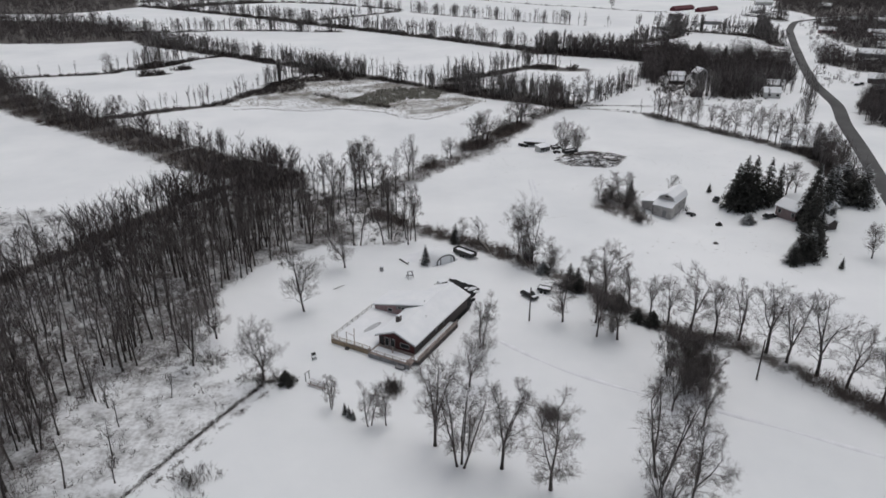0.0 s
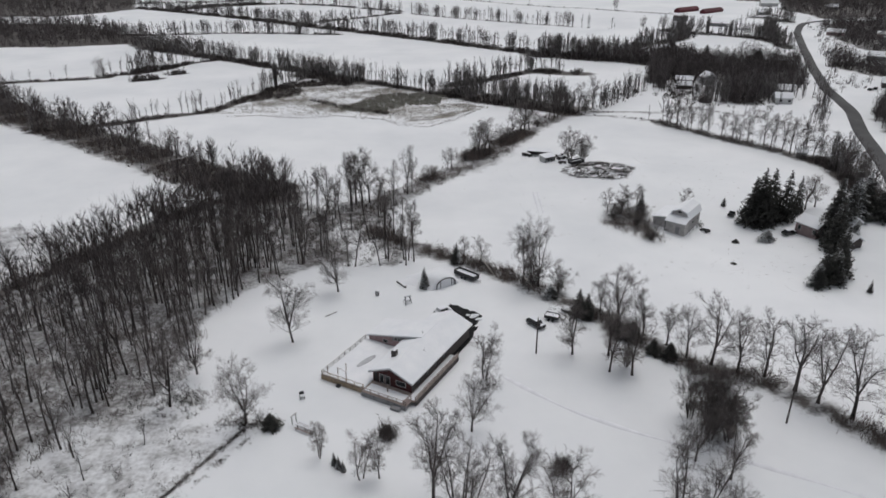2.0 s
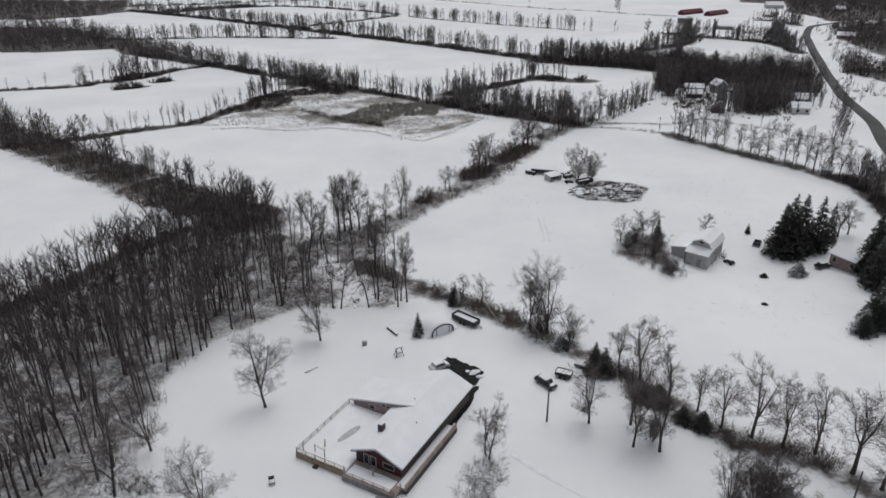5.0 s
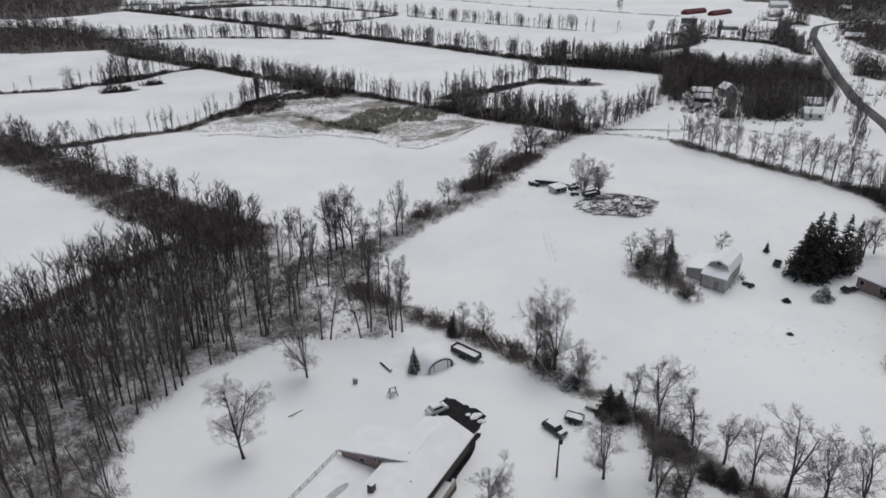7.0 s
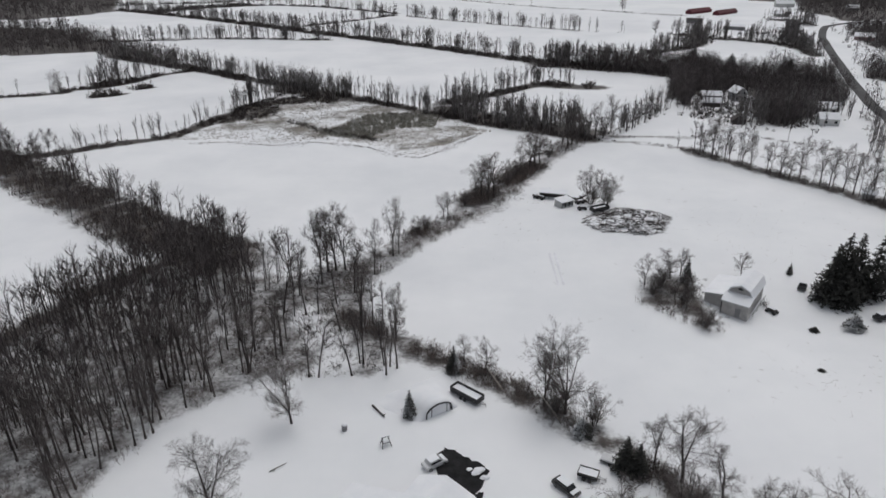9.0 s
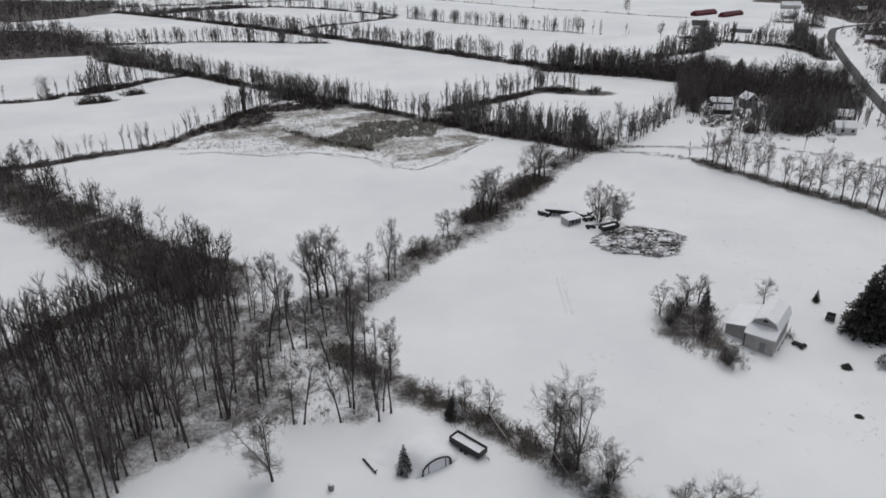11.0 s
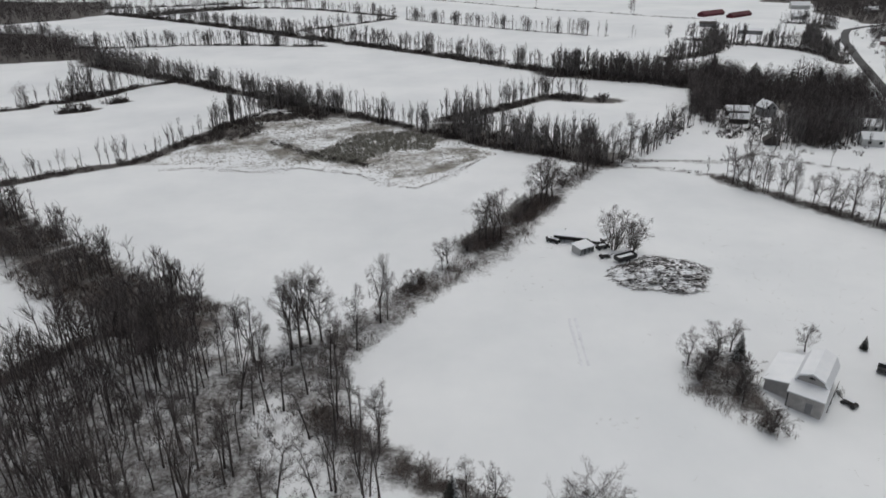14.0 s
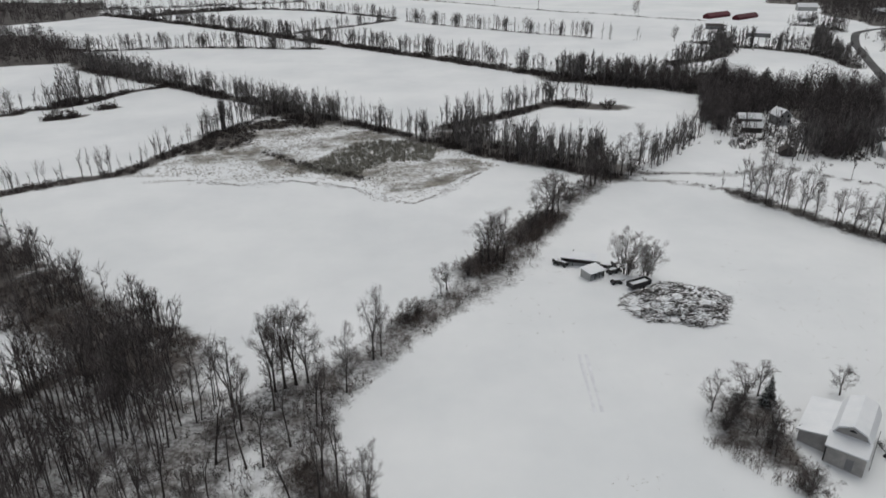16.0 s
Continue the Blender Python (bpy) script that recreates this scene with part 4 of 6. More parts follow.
for poly, label, n, h in ((FAR_WOOD, "dark distant bare woodland beside snowy fields", 700, 1.0), (BACK_WOOD, "dark distant woodland along the skyline", 520, 1.1), (FARM_WOOD, "dark bare wood behind a farmhouse", 560, 0.95), (FARM_LIMB, "dark bare wood between a farmhouse and a field", 520, 1.0), (EAST_WOOD, "dark bare wood beyond a country road", 330, 0.8), (EAST_BRUSH, "thin bare wood beside a country road", 170, 0.65), (ROAD_WOOD, "dark wood on a slope beyond a country road", 640, 0.9), (RIDGE_WOOD, "dark wood on a rise behind farms", 950, 1.15), (ROADSIDE_WOOD, "small bare wood beside a country road", 260, 0.9)):
    a, b = scattered(poly, n * 1.1, rng), scattered(poly, n * 0.45, rng)
    mass("distant_wood", label, [(FOREST_KINDS if min(p[1] for p in poly) > 465 or max(p[0] for p in poly) > 260 else DARK_KINDS, grounded(a), h * rng.uniform(0.5, 1.1, len(a)) * np.array([1 + 0.45 * noise.noise(Vector((x * 0.055, y * 0.055, 3))) for x, y in a])), (FAR_BUSH, grounded(b), rng.uniform(2.0, 4.5, len(b)))], WOODS)

for key, (pts, width, brush, bh, trees, th, lit) in ROWS.items():
    total = lengths(pts)[1][-1]
    close = key in ("yard", "lane", "lane_clump", "lane_verge", "lane_thicket", "crest", "crest_end", "band", "band_edge", "wood_back")
    remote = min(p[1] for p in pts) > 450
    n = int(total * width * brush * (1.2 if close else 0.21 if remote else 0.42))
    s = rng.uniform(0, total, n)
    c, u = along(pts, s)
    side = np.stack([-u[:, 1], u[:, 0]], 1)
    gap = np.sin(s * 0.19 + 1.3 * np.sin(s * 0.07)) > -0.75
    c = c + side * (rng.uniform(-0.5, 0.5, n) * width)[:, None]
    c, s = c[gap], s[gap]
    size = bh * rng.uniform(0.35, 1.15, len(c))
    sets = [(MID_BUSH if key in ("band", "band_edge", "wood_back") else BUSH_KINDS if close else FAR_BUSH, grounded(c), np.stack([size * (2.0 if remote else 1.2)] * 2 + [size], 1))]
    mass("hedgerow", "dark leafless brush hedgerow between snowy fields", sets, SHRUB if key in ("yard", "lane", "lane_verge", "lane_clump", "lane_thicket", "band", "band_edge", "wood_back") else BRUSH, "hedgerow")
    n = int(total * trees)
    if n:
        s = rng.uniform(0, total, n) if trees > 0.6 else (np.arange(n) + rng.uniform(-0.9, 0.9, n)) * total / n
        s = np.clip(s + 4 * np.sin(s * 0.23), 0, total - 0.1)
        c, u = along(pts, s)
        side = np.stack([-u[:, 1], u[:, 0]], 1)
        c = c + side * (rng.uniform(-0.42, 0.42, n) * width)[:, None]
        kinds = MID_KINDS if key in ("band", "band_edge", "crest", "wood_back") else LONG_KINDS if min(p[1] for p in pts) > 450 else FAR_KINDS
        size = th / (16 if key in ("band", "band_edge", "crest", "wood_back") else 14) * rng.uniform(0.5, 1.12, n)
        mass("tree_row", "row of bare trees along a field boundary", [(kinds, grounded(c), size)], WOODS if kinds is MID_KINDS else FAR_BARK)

# growth about the near farmhouse: dark trees before the long house, shrubs round the yard
q = np.array([(121, 381), (124, 384), (127, 382), (130, 386), (126, 390), (131, 393), (122, 392), (137, 384), (141, 386), (144, 391), (128, 396)], float)
q = np.concatenate([q, q + rng.normal(0, 1.6, q.shape)])
y = np.concatenate([scattered([(118, 376), (132, 374), (148, 386), (148, 398), (122, 398)], 60, rng), scattered([(118, 362), (128, 366), (130, 372), (114, 374)], 22, rng), scattered([(138, 362), (150, 368), (166, 366), (150, 354)], 26, rng)])
mass("farmyard_trees", "dark bare trees and shrubs about a farmhouse yard", [(DARK_KINDS, grounded(q), rng.uniform(0.35, 0.62, len(q))), (FAR_BUSH, grounded(y), rng.uniform(1.0, 2.4, len(y)))], WOODS)

# trees round the far farmyard
q = np.array([(333, 784), (334, 782), (197, 660), (207, 653), (272, 662), (276, 661), (280, 661), (254, 628), (258, 624), (262, 622), (266, 620), (270, 617), (271, 601), (270, 592), (270, 585), (268, 572), (201, 609), (206, 609), (210, 609), (218, 616), (224, 624), (252, 530), (350, 790), (352, 784), (358, 760)], float)
q = np.concatenate([q, q + rng.normal(0, 3, q.shape)])
mass("farmyard_trees", "round-crowned bare trees about a distant farmyard", [(FAR_KINDS, grounded(q), rng.uniform(0.5, 1.05, len(q))), (FAR_BUSH, grounded(q + rng.normal(0, 3, q.shape)), rng.uniform(1.5, 3.0, len(q)))], WOODS)

# dry growth: marsh, scrub by the ditch, margins
q = scattered(MARSH, 8000, rng)
q = q[[noise.noise(Vector((x * 0.06, y * 0.09, 4))) > u for (x, y), u in zip(q, rng.uniform(-0.6, 0.25, len(q)))]]
mass("marsh_reeds", "dry tan reeds and grass in a snowy marsh", [(TUFT_KINDS, grounded(q), np.stack([rng.uniform(0.35, 0.9, len(q))] * 2 + [rng.uniform(0.3, 1.0, len(q))], 1))], REED, "reeds")
q = scattered(MARSH_SHRUB, 1300, rng)
mass("marsh_shrubs", "grey-brown alder shrubs in a snowy marsh", [(FAR_BUSH, grounded(q), rng.uniform(0.8, 1.7, len(q)))], ALDER, "shrubs")
rim_line = [(-99, 330), (-85, 331.7), (-66, 326), (-49, 330), (-27, 321.7), (-16, 310), (-6, 306.3), (4, 317.8), (17, 338.3)]
q = np.concatenate([scattered(MARSH_BRUSH, 640, rng), along([(-67, 364), (-53, 351), (-41, 341), (-29, 334)], rng.uniform(0, 55, 120))[0] + rng.normal(0, 1.3, (120, 2))])
c = along(rim_line, rng.uniform(0, 140, 800))[0]
c = c + rng.normal(0, 1, c.shape) * (0.8 + 0.6 * np.sin(c[:, :1] * 0.3))
mass("marsh_rim", "dark dead grass along the edge of a snowy marsh", [(TUFT_KINDS, grounded(c), np.stack([rng.uniform(0.6, 1.4, len(c))] * 2 + [rng.uniform(0.1, 0.4, len(c))], 1))], SHRUB, "grass")
mass("marsh_brush", "dark leafless brush at the marsh edge", [(FAR_BUSH, grounded(q), rng.uniform(0.7, 1.7, len(q)))], BRUSH, "brush")
q = np.concatenate([rng.normal((-33, 105.6), (2.6, 1.1), (60, 2)), rng.normal((-45.5, 111.5), (3.2, 1.8), (80, 2)), scattered(SCRUB, 170, rng), scattered(GLADE, 620, rng), scattered(BACK_SCRUB, 300, rng)])
mass("dry_weeds", "dry brown weeds and saplings poking through snow", [(TUFT_KINDS, grounded(q), np.stack([rng.uniform(0.5, 1.5, len(q))] * 2 + [rng.uniform(0.3, 1.0, len(q))], 1)), (BUSH_KINDS, grounded(q[::3]), rng.uniform(0.7, 2.0, len(q[::3])))], BRUSH, "weeds")
q = np.concatenate([rng.normal((76.3, 166.4), (6, 4), (26, 2)), rng.normal((81.6, 231.2), (9, 9), (18, 2)), rng.normal((30, 212), (2.5, 6), (10, 2)), rng.normal((60, 142), (6, 6), (6, 2)), rng.normal((33, 187), (2, 1.5), (14, 2)), rng.normal((24, 240), (5, 8), (14, 2))])
mass("field_weeds", "sparse dead weeds poking out of field snow", [(TUFT_KINDS, grounded(q), np.stack([rng.uniform(0.25, 0.6, len(q))] * 2 + [rng.uniform(0.12, 0.3, len(q))], 1))], REED, "weeds")
q = np.concatenate([rng.normal((96, 232), (24, 18), (150, 2)), rng.normal((80, 164), (12, 7), (60, 2)), rng.normal((74, 246), (10, 14), (40, 2)), rng.normal((64, 165), (14, 10), (24, 2)), rng.normal((26, 240), (10, 12), (26, 2))])
mass("drift_weeds", "thin streaks of dead grass along snow drifts", [(TUFT_KINDS, grounded(q), np.stack([rng.uniform(0.5, 2.0, len(q)), rng.uniform(0.15, 0.4, len(q)), rng.uniform(0.06, 0.18, len(q))], 1))], REED, "weeds")
q = np.concatenate([rng.normal((136, 378), (13, 9), (60, 2)), rng.normal((157, 353), (6, 4), (40, 2))])
mass("garden_brush", "leafless garden shrubs around farm buildings", [(FAR_BUSH, grounded(q), rng.uniform(0.8, 2.6, len(q)))], BRUSH, "shrubs")
q = np.concatenate([rng.normal((129, 388), (8, 7), (26, 2)), rng.normal((157, 358), (6, 5), (16, 2))])
mass("garden_woods", "bare garden trees around farm buildings", [(FAR_KINDS, grounded(q), rng.uniform(0.4, 0.9, len(q)))], WOODS)
DITCH_LINE = [(-30.6, 106.2), (-32.6, 104.2), (-36.6, 96.8), (-40, 89.7), (-42.7, 84.6), (-45, 79.5), (-49, 71)]
s = rng.uniform(0, 40, 620)
c = along(DITCH_LINE, s)[0] + rng.normal(0, 1, (620, 2)) * (0.22 + 0.16 * np.sin(s * 0.9))[:, None]
s = rng.uniform(3, 30, 190)
s = s[np.sin(s * 1.3) > -0.2]
b = along(DITCH_LINE, s)[0] + (1.9, -1.1) + rng.normal(0, 0.3, (len(s), 2))
c = np.concatenate([c, b, along(DITCH_LINE, rng.uniform(0, 40, 90))[0] + rng.normal(0, 1.6, (90, 2))])
mass("ditch_weeds", "dark dead grass along a narrow field ditch", [(TUFT_KINDS, grounded(c), np.stack([rng.uniform(0.5, 1.0, len(c))] * 2 + [rng.uniform(0.15, 0.4, len(c))], 1))], BRUSH, "weeds")

# evergreens: x, y, height, reach, snow
SPRUCES = [conifer(201, 14, 4.1, 27, 14, needles=13), conifer(202, 14, 3.3, 26, 12, needles=13), conifer(203, 14, 4.6, 25, 14, 0.12, 13)]
spruce_made = {}


def spruce(kind, x, y, h, wide=1.0, snow=False, label="tall dark green spruce with snow at its foot"):
    key = (kind, snow)
    m = pose(x, y, float(gz(x, y)), 0, 0, 61 * x) @ Matrix.Diagonal((h / 14 * wide, h / 14 * wide, h / 14, 1))
    if key not in spruce_made:
        root = new("spruce_tree")
        ob_of("trunk", SPRUCES[kind][0], BARK, root)
        ob_of("foliage", SPRUCES[kind][1], NEEDLE_SNOW if snow else NEEDLE, root, "dense needled boughs")
        spruce_made[key] = tagged(root, label, "tree", "evergreens")
        root.matrix_basis = m
        return root
    ob = copy_thing(spruce_made[key], Matrix())
    ob.matrix_basis = m
    return tagged(ob, label)


YARD_SPRUCES = [(0, 90.6, 197.5, 14.5, 1.0, 0), (2, 93.2, 198.5, 16.5, 0.95, 0), (0, 96.1, 198.6, 16, 1.0, 0), (1, 100.4, 198.2, 15.5, 1.0, 0), (1, 105.9, 202, 12, 0.8, 0), (0, 104, 177.6, 13, 0.9, 1), (1, 106.1, 182.7, 18, 0.9, 0), (1, 103.2, 175, 15, 0.9, 0), (1, 99.3, 151.8, 3.4, 0.9, 1)]
HEDGE_SPRUCES = [(1, 113.3, 188.4, 16, 0.85, 1), (2, 93.6, 157.0, 9, 1.0, 1), (2, 96, 160, 11, 0.95, 0), (0, 99.5, 165, 12, 0.8, 1), (0, 120, 197, 13, 1.3, 1), (1, 124.5, 200, 14, 1.4, 1), (2, 128.5, 196, 13, 1.2, 1), (2, 88.6, 155, 6.5, 1.2, 1), (1, 91.4, 157.6, 10, 1.2, 0), (0, 108.5, 186, 17, 0.9, 1), (0, 93.4, 196.0, 14, 1.0, 0), (1, 3.9, 168.3, 6, 1.1, 1)]
LAWN_EVERGREENS = [(1, 29.9, 141.5, 6.8, 1.3, 0), (1, 31.6, 140.6, 6.2, 1.3, 0), (2, 36.7, 132.8, 3.8, 1.7, 0), (2, 39.2, 131.6, 4.2, 1.7, 0), (2, 41.9, 126.5, 3.6, 1.5, 0), (2, 44.6, 124.7, 3.8, 1.6, 0), (2, 24.9, 150, 3.6, 1.7, 1), (1, -3.9, 155.2, 5.6, 1.0, 1), (2, -28.5, 104.4, 3.0, 1.9, 0), (1, 87.1, 209.3, 3.2, 1.1, 0), (2, 60.7, 206.2, 6.4, 0.8, 1), (2, 90.4, 185.8, 3.8, 2.0, 1), (2, 82, 185.9, 1.2, 3.0, 0), (2, 74.4, 168.6, 0.6, 4, 0)]
FAR_SPRUCES = [(1, -16.6, 95.4, 2.6, 0.9, 1), (1, -15.8, 94.6, 2.5, 0.9, 1), (1, -15.0, 93.9, 2.2, 0.9, 1), (2, 176, 478, 12, 1.7, 0), (2, 204, 462, 12, 1.7, 0), (0, 184, 452, 13, 1.4, 0), (1, 69.5, 79, 3.5, 1.4, 0)]
for k, x, y, h, w, s in YARD_SPRUCES + HEDGE_SPRUCES + LAWN_EVERGREENS + FAR_SPRUCES:
    spruce(k, x, y, h, w, bool(s), "tall snow-dusted dark spruce tree" if s and h > 7 else "small dark evergreen on a snowy lawn" if h < 7 else "tall dark green spruce with snow at its foot")


# ---- buildings ----
def window(parent, x, y, z, w, h, face="y", out=-1.0, trim=OFFWHITE):
    """A framed window on a wall: frame and pane. face: the axis that the wall looks along."""
    d = 0.06 * out
    fr = bmesh.new()
    for a0, a1, b0, b1 in ((-w / 2 - 0.09, w / 2 + 0.09, h / 2, h / 2 + 0.09), (-w / 2 - 0.09, w / 2 + 0.09, -h / 2 - 0.09, -h / 2), (-w / 2 - 0.09, -w / 2, -h / 2, h / 2), (w / 2, w / 2 + 0.09, -h / 2, h / 2)):
        lo, hi = min(0, d), max(0, d)
        if face == "y":
            box(x + a0, x + a1, y + lo, y + hi, z + b0, z + b1, bm=fr)
        else:
            box(x + lo, x + hi, y + a0, y + a1, z + b0, z + b1, bm=fr)
    root = part("window", fr, trim, parent, "pale window frame")
    e = 0.02 * out
    lo, hi = min(0.0, e), max(0.0, e)
    pane = box(x - w / 2, x + w / 2, y + lo, y + hi, z - h / 2, z + h / 2) if face == "y" else box(x + lo, x + hi, y - w / 2, y + w / 2, z - h / 2, z + h / 2)
    part("pane", pane, GLASS, root, "dark window pane")
    return root


def wobble(bm, amount, scale=0.7):
    """Uneven drifts: lifts the upper vertices by smooth noise."""
    for v in bm.verts:
        v.co.z += amount * noise.noise(Vector((v.co.x, v.co.y, 3.1)) * scale)
    return bm


def gable_house(name, x, y, rz, w, d, eave, ridge, wall, label, roof=SNOW, over=0.4, windows=(), chimney=None, door=None, category="house", group=""):
    """A plain gabled building, ridge along its own y. windows: (face, along, height, width, tall)."""
    t = thing(name, x, y, rz, label=label, category=category, group=group)
    part("wall", prism([(-w / 2, -0.5), (w / 2, -0.5), (w / 2, eave), (0, ridge), (-w / 2, eave)], -d / 2, d / 2), wall, t)
    s = (ridge - eave) / (w / 2)
    for side in (-1, 1):
        pts = [(0, ridge + 0.04), (side * (w / 2 + over), eave - s * over + 0.04), (side * (w / 2 + over), eave - s * over + 0.30), (0, ridge + 0.34)]
        part("roof", prism(pts, -d / 2 - over, d / 2 + over), roof, t, "snow-laden roof slope" if roof is SNOW else "")
    for f, a, z, ww, hh in windows:
        if f == "s":
            window(t, a, -d / 2, z, ww, hh, "y", -1)
        elif f == "n":
            window(t, a, d / 2, z, ww, hh, "y", 1)
        elif f == "w":
            window(t, -w / 2, a, z, ww, hh, "x", -1)
        else:
            window(t, w / 2, a, z, ww, hh, "x", 1)
    if chimney:
        cx, cy = chimney
        part("chimney", box(cx - 0.35, cx + 0.35, cy - 0.35, cy + 0.35, eave, ridge + 0.9, 0.03), BRICK, t, "dark masonry chimney")
    if door:
        part("door", box(door - 0.45, door + 0.45, -d / 2 - 0.06, -d / 2, 0, 2.05, 0.01), DARK, t, "dark entrance door")
    return t


def rail(parent, p0, p1, z, h=0.95, step=1.6, mat_=DECK):
    """A deck railing: posts, top and bottom rails and balusters."""
    p0, p1 = Vector((*p0, z)), Vector((*p1, z))
    n = max(2, int((p1 - p0).length / step) + 1)
    root = part("railing", rod(p0 + Vector((0, 0, h)), p1 + Vector((0, 0, h)), 0.05, 4), mat_, parent, "weathered wooden handrail")
    for i in range(n):
        q = p0.lerp(p1, i / (n - 1))
        part("post", box(q.x - 0.055, q.x + 0.055, q.y - 0.055, q.y + 0.055, z - 0.05, z + h + 0.06), mat_, root)
    bal = rod(p0 + Vector((0, 0, 0.15)), p1 + Vector((0, 0, 0.15)), 0.03, 4)
    k = int((p1 - p0).length / 0.28)
    for i in range(k):
        q = p0.lerp(p1, (i + 0.5) / k)
        box(q.x - 0.018, q.x + 0.018, q.y - 0.018, q.y + 0.018, z + 0.14, z + h, bm=bal)
    part("infill", bal, mat_, root)
    return root


def skirt(parent, p0, p1, z0, z1, material, label):
    """Upright boards that close the side of a deck."""
    a, b = Vector((*p0, 0)), Vector((*p1, 0))
    d = (b - a).normalized()
    n = Vector((-d.y, d.x, 0)) * 0.03
    k = int((b - a).length / 0.42)
    for i in range(k):
        s, e = a.lerp(b, (i + 0.04) / k), a.lerp(b, (i + 0.96) / k)
        bm = bmesh.new()
        lift = 0.03 * random.random()
        vs = [bm.verts.new((p.x + o.x, p.y + o.y, z)) for z in (z0, z1 - lift) for p, o in ((s, n), (e, n), (e, -n), (s, -n))]
        for f in ((0, 1, 2, 3), (7, 6, 5, 4), (0, 4, 5, 1), (1, 5, 6, 2), (2, 6, 7, 3), (3, 7, 4, 0)):
            bm.faces.new([vs[j] for j in f])
        bmesh.ops.recalc_face_normals(bm, faces=bm.faces[:])
        part("board", bm, material, parent, label if i == 0 else "")


D_SNOW = 1.26


def ranch_house():
    t = thing("ranch_house", -9.1, 114.35, -28.7, label="long low red ranch house under thick roof snow", category="house")
    W, L, E, R = 4.1, 23.4, 3.15, 4.95
    part("wall", prism([(-W, -0.4), (W, -0.4), (W, E), (0, R - 0.15), (-W, E)], 0.6, L), RED, t)
    for side in (-1, 1):
        pts = [(0, R), (side * 4.7, 3.05), (side * 4.7, 3.30), (side * 4.45, 3.42), (0, R + 0.30)]
        bm = prism(pts, 0.0, 23.9)
        bmesh.ops.subdivide_edges(bm, edges=[e for e in bm.edges if e.calc_length() > 3], cuts=8, use_grid_fill=True)
        part("roof", wobble(bm, 0.05), SNOW, t, "roof slope under thick snow")
        part("fascia", box(side * 4.7 - 0.03, side * 4.7 + 0.03, 0.0, 23.9, 2.88, 3.046), BRICK, t, "dark eave board")
    for side in (-1, 1):
        part("bargeboard", prism([(0, R - 0.02), (side * 4.7, 3.03), (side * 4.7, 2.86), (0, R - 0.19)], -0.04, 0.0), GREY, t, "pale grey gable trim")
    # the low-pitched west wing, whose side wall shows above the main slope
    part("wing_wall", prism([(-12.7, -0.4), (-0.6, -0.4), (-0.6, 4.9), (-12.7, 2.05)], 12.0, 18.5), PALE_RED, t, "red wall of the west wing")
    part("wing_cheek", prism([(-7.2, 2.2), (-4.7, 3.42), (-0.6, 4.9), (-0.6, 4.98), (-7.2, 3.42)], 11.93, 11.99), GREY, t, "grey side wall above the lower roof")
    part("wing_roof", prism([(-13.2, 2.00), (-0.2, 5.0), (-0.2, 5.26), (-12.9, 2.34), (-13.2, 2.24)], 11.75, 18.9), SNOW, t, "wing roof under thick snow")
    part("wing_bargeboard", prism([(-13.2, 1.96), (-0.5, 4.90), (-0.5, 4.80), (-13.2, 1.86)], 11.70, 11.75), GREY, t, "grey wing trim")
    for x in (-6.3, -5.4):
        window(t, x, 11.93, 2.95, 0.6, 0.55)
    window(t, -8.8, 12.0, 1.75, 1.0, 0.6)
    part("chimney", box(-2.6, -1.7, 4.55, 5.45, 3.0, 5.6, 0.04), BRICK, t, "dark masonry chimney")
    part("chimney_cap", box(-2.5, -1.8, 4.65, 5.35, 5.604, 5.72, 0.05), SNOW, t, "snow on the chimney top")
    part("vent_pipe", rod((1.9, 9.0, 4.1), (1.9, 9.0, 4.75), 0.06), DARK, t)
    part("vent_pipe", rod((-1.0, 13.4, 4.7), (-1.0, 13.4, 5.45), 0.06), STEEL, t)
    # Long grey oval disc set level with the deck snow.
    patch = bmesh.new()
    bmesh.ops.create_circle(patch, cap_ends=True, segments=24, radius=1, matrix=Matrix.Translation((-8.6, 4.9, D_SNOW)) @ Matrix.Rotation(radians(-11), 4, "Z") @ Matrix.Diagonal((0.62, 2.5, 1, 1)))
    ext = bmesh.ops.extrude_face_region(patch, geom=patch.faces[:])
    for v in ext["geom"]:
        if isinstance(v, bmesh.types.BMVert):
            v.co.z -= 0.12
    part("pool_cover", patch, PATCH_GREY, t, "grey oval patch set in deck snow")
    # gable end towards the deck
    for x in (-2.2, -0.9):
        window(t, x, 0.6, 2.0, 0.85, 1.7)
    part("door", box(-3.8, -2.95, 0.54, 0.6, 0.9, 2.9, 0.01), DARK, t, "dark porch door")
    window(t, 1.9, 0.6, 2.1, 1.9, 0.9)
    for i, y in enumerate((3.0, 6.2, 9.4, 12.6)):
        window(t, 4.17, y, 2.0, 1.3, 1.0, "x", 1, BRICK)
    # Dark panel over the red wall stands for shade below the east eave.
    part("side_wall", box(4.104, 4.17, 0.6, L, -0.4, 2.95), BRICK, t, "dark panel for shade under the eave")
    for i in range(2):
        g = part("garage_door", box(-3.6 + i * 3.9, -0.4 + i * 3.9, L, L + 0.05, 0, 2.3, 0.01), OFFWHITE, t, "white panelled garage door")
        for j in range(1, 4):
            part("groove", box(-3.55 + i * 3.9, -0.45 + i * 3.9, L + 0.045, L + 0.06, 0.56 * j, 0.56 * j + 0.03), GREY, g)
    # decks: the broad one to the west, the porch deck and the walk along the east side
    D = 0.95
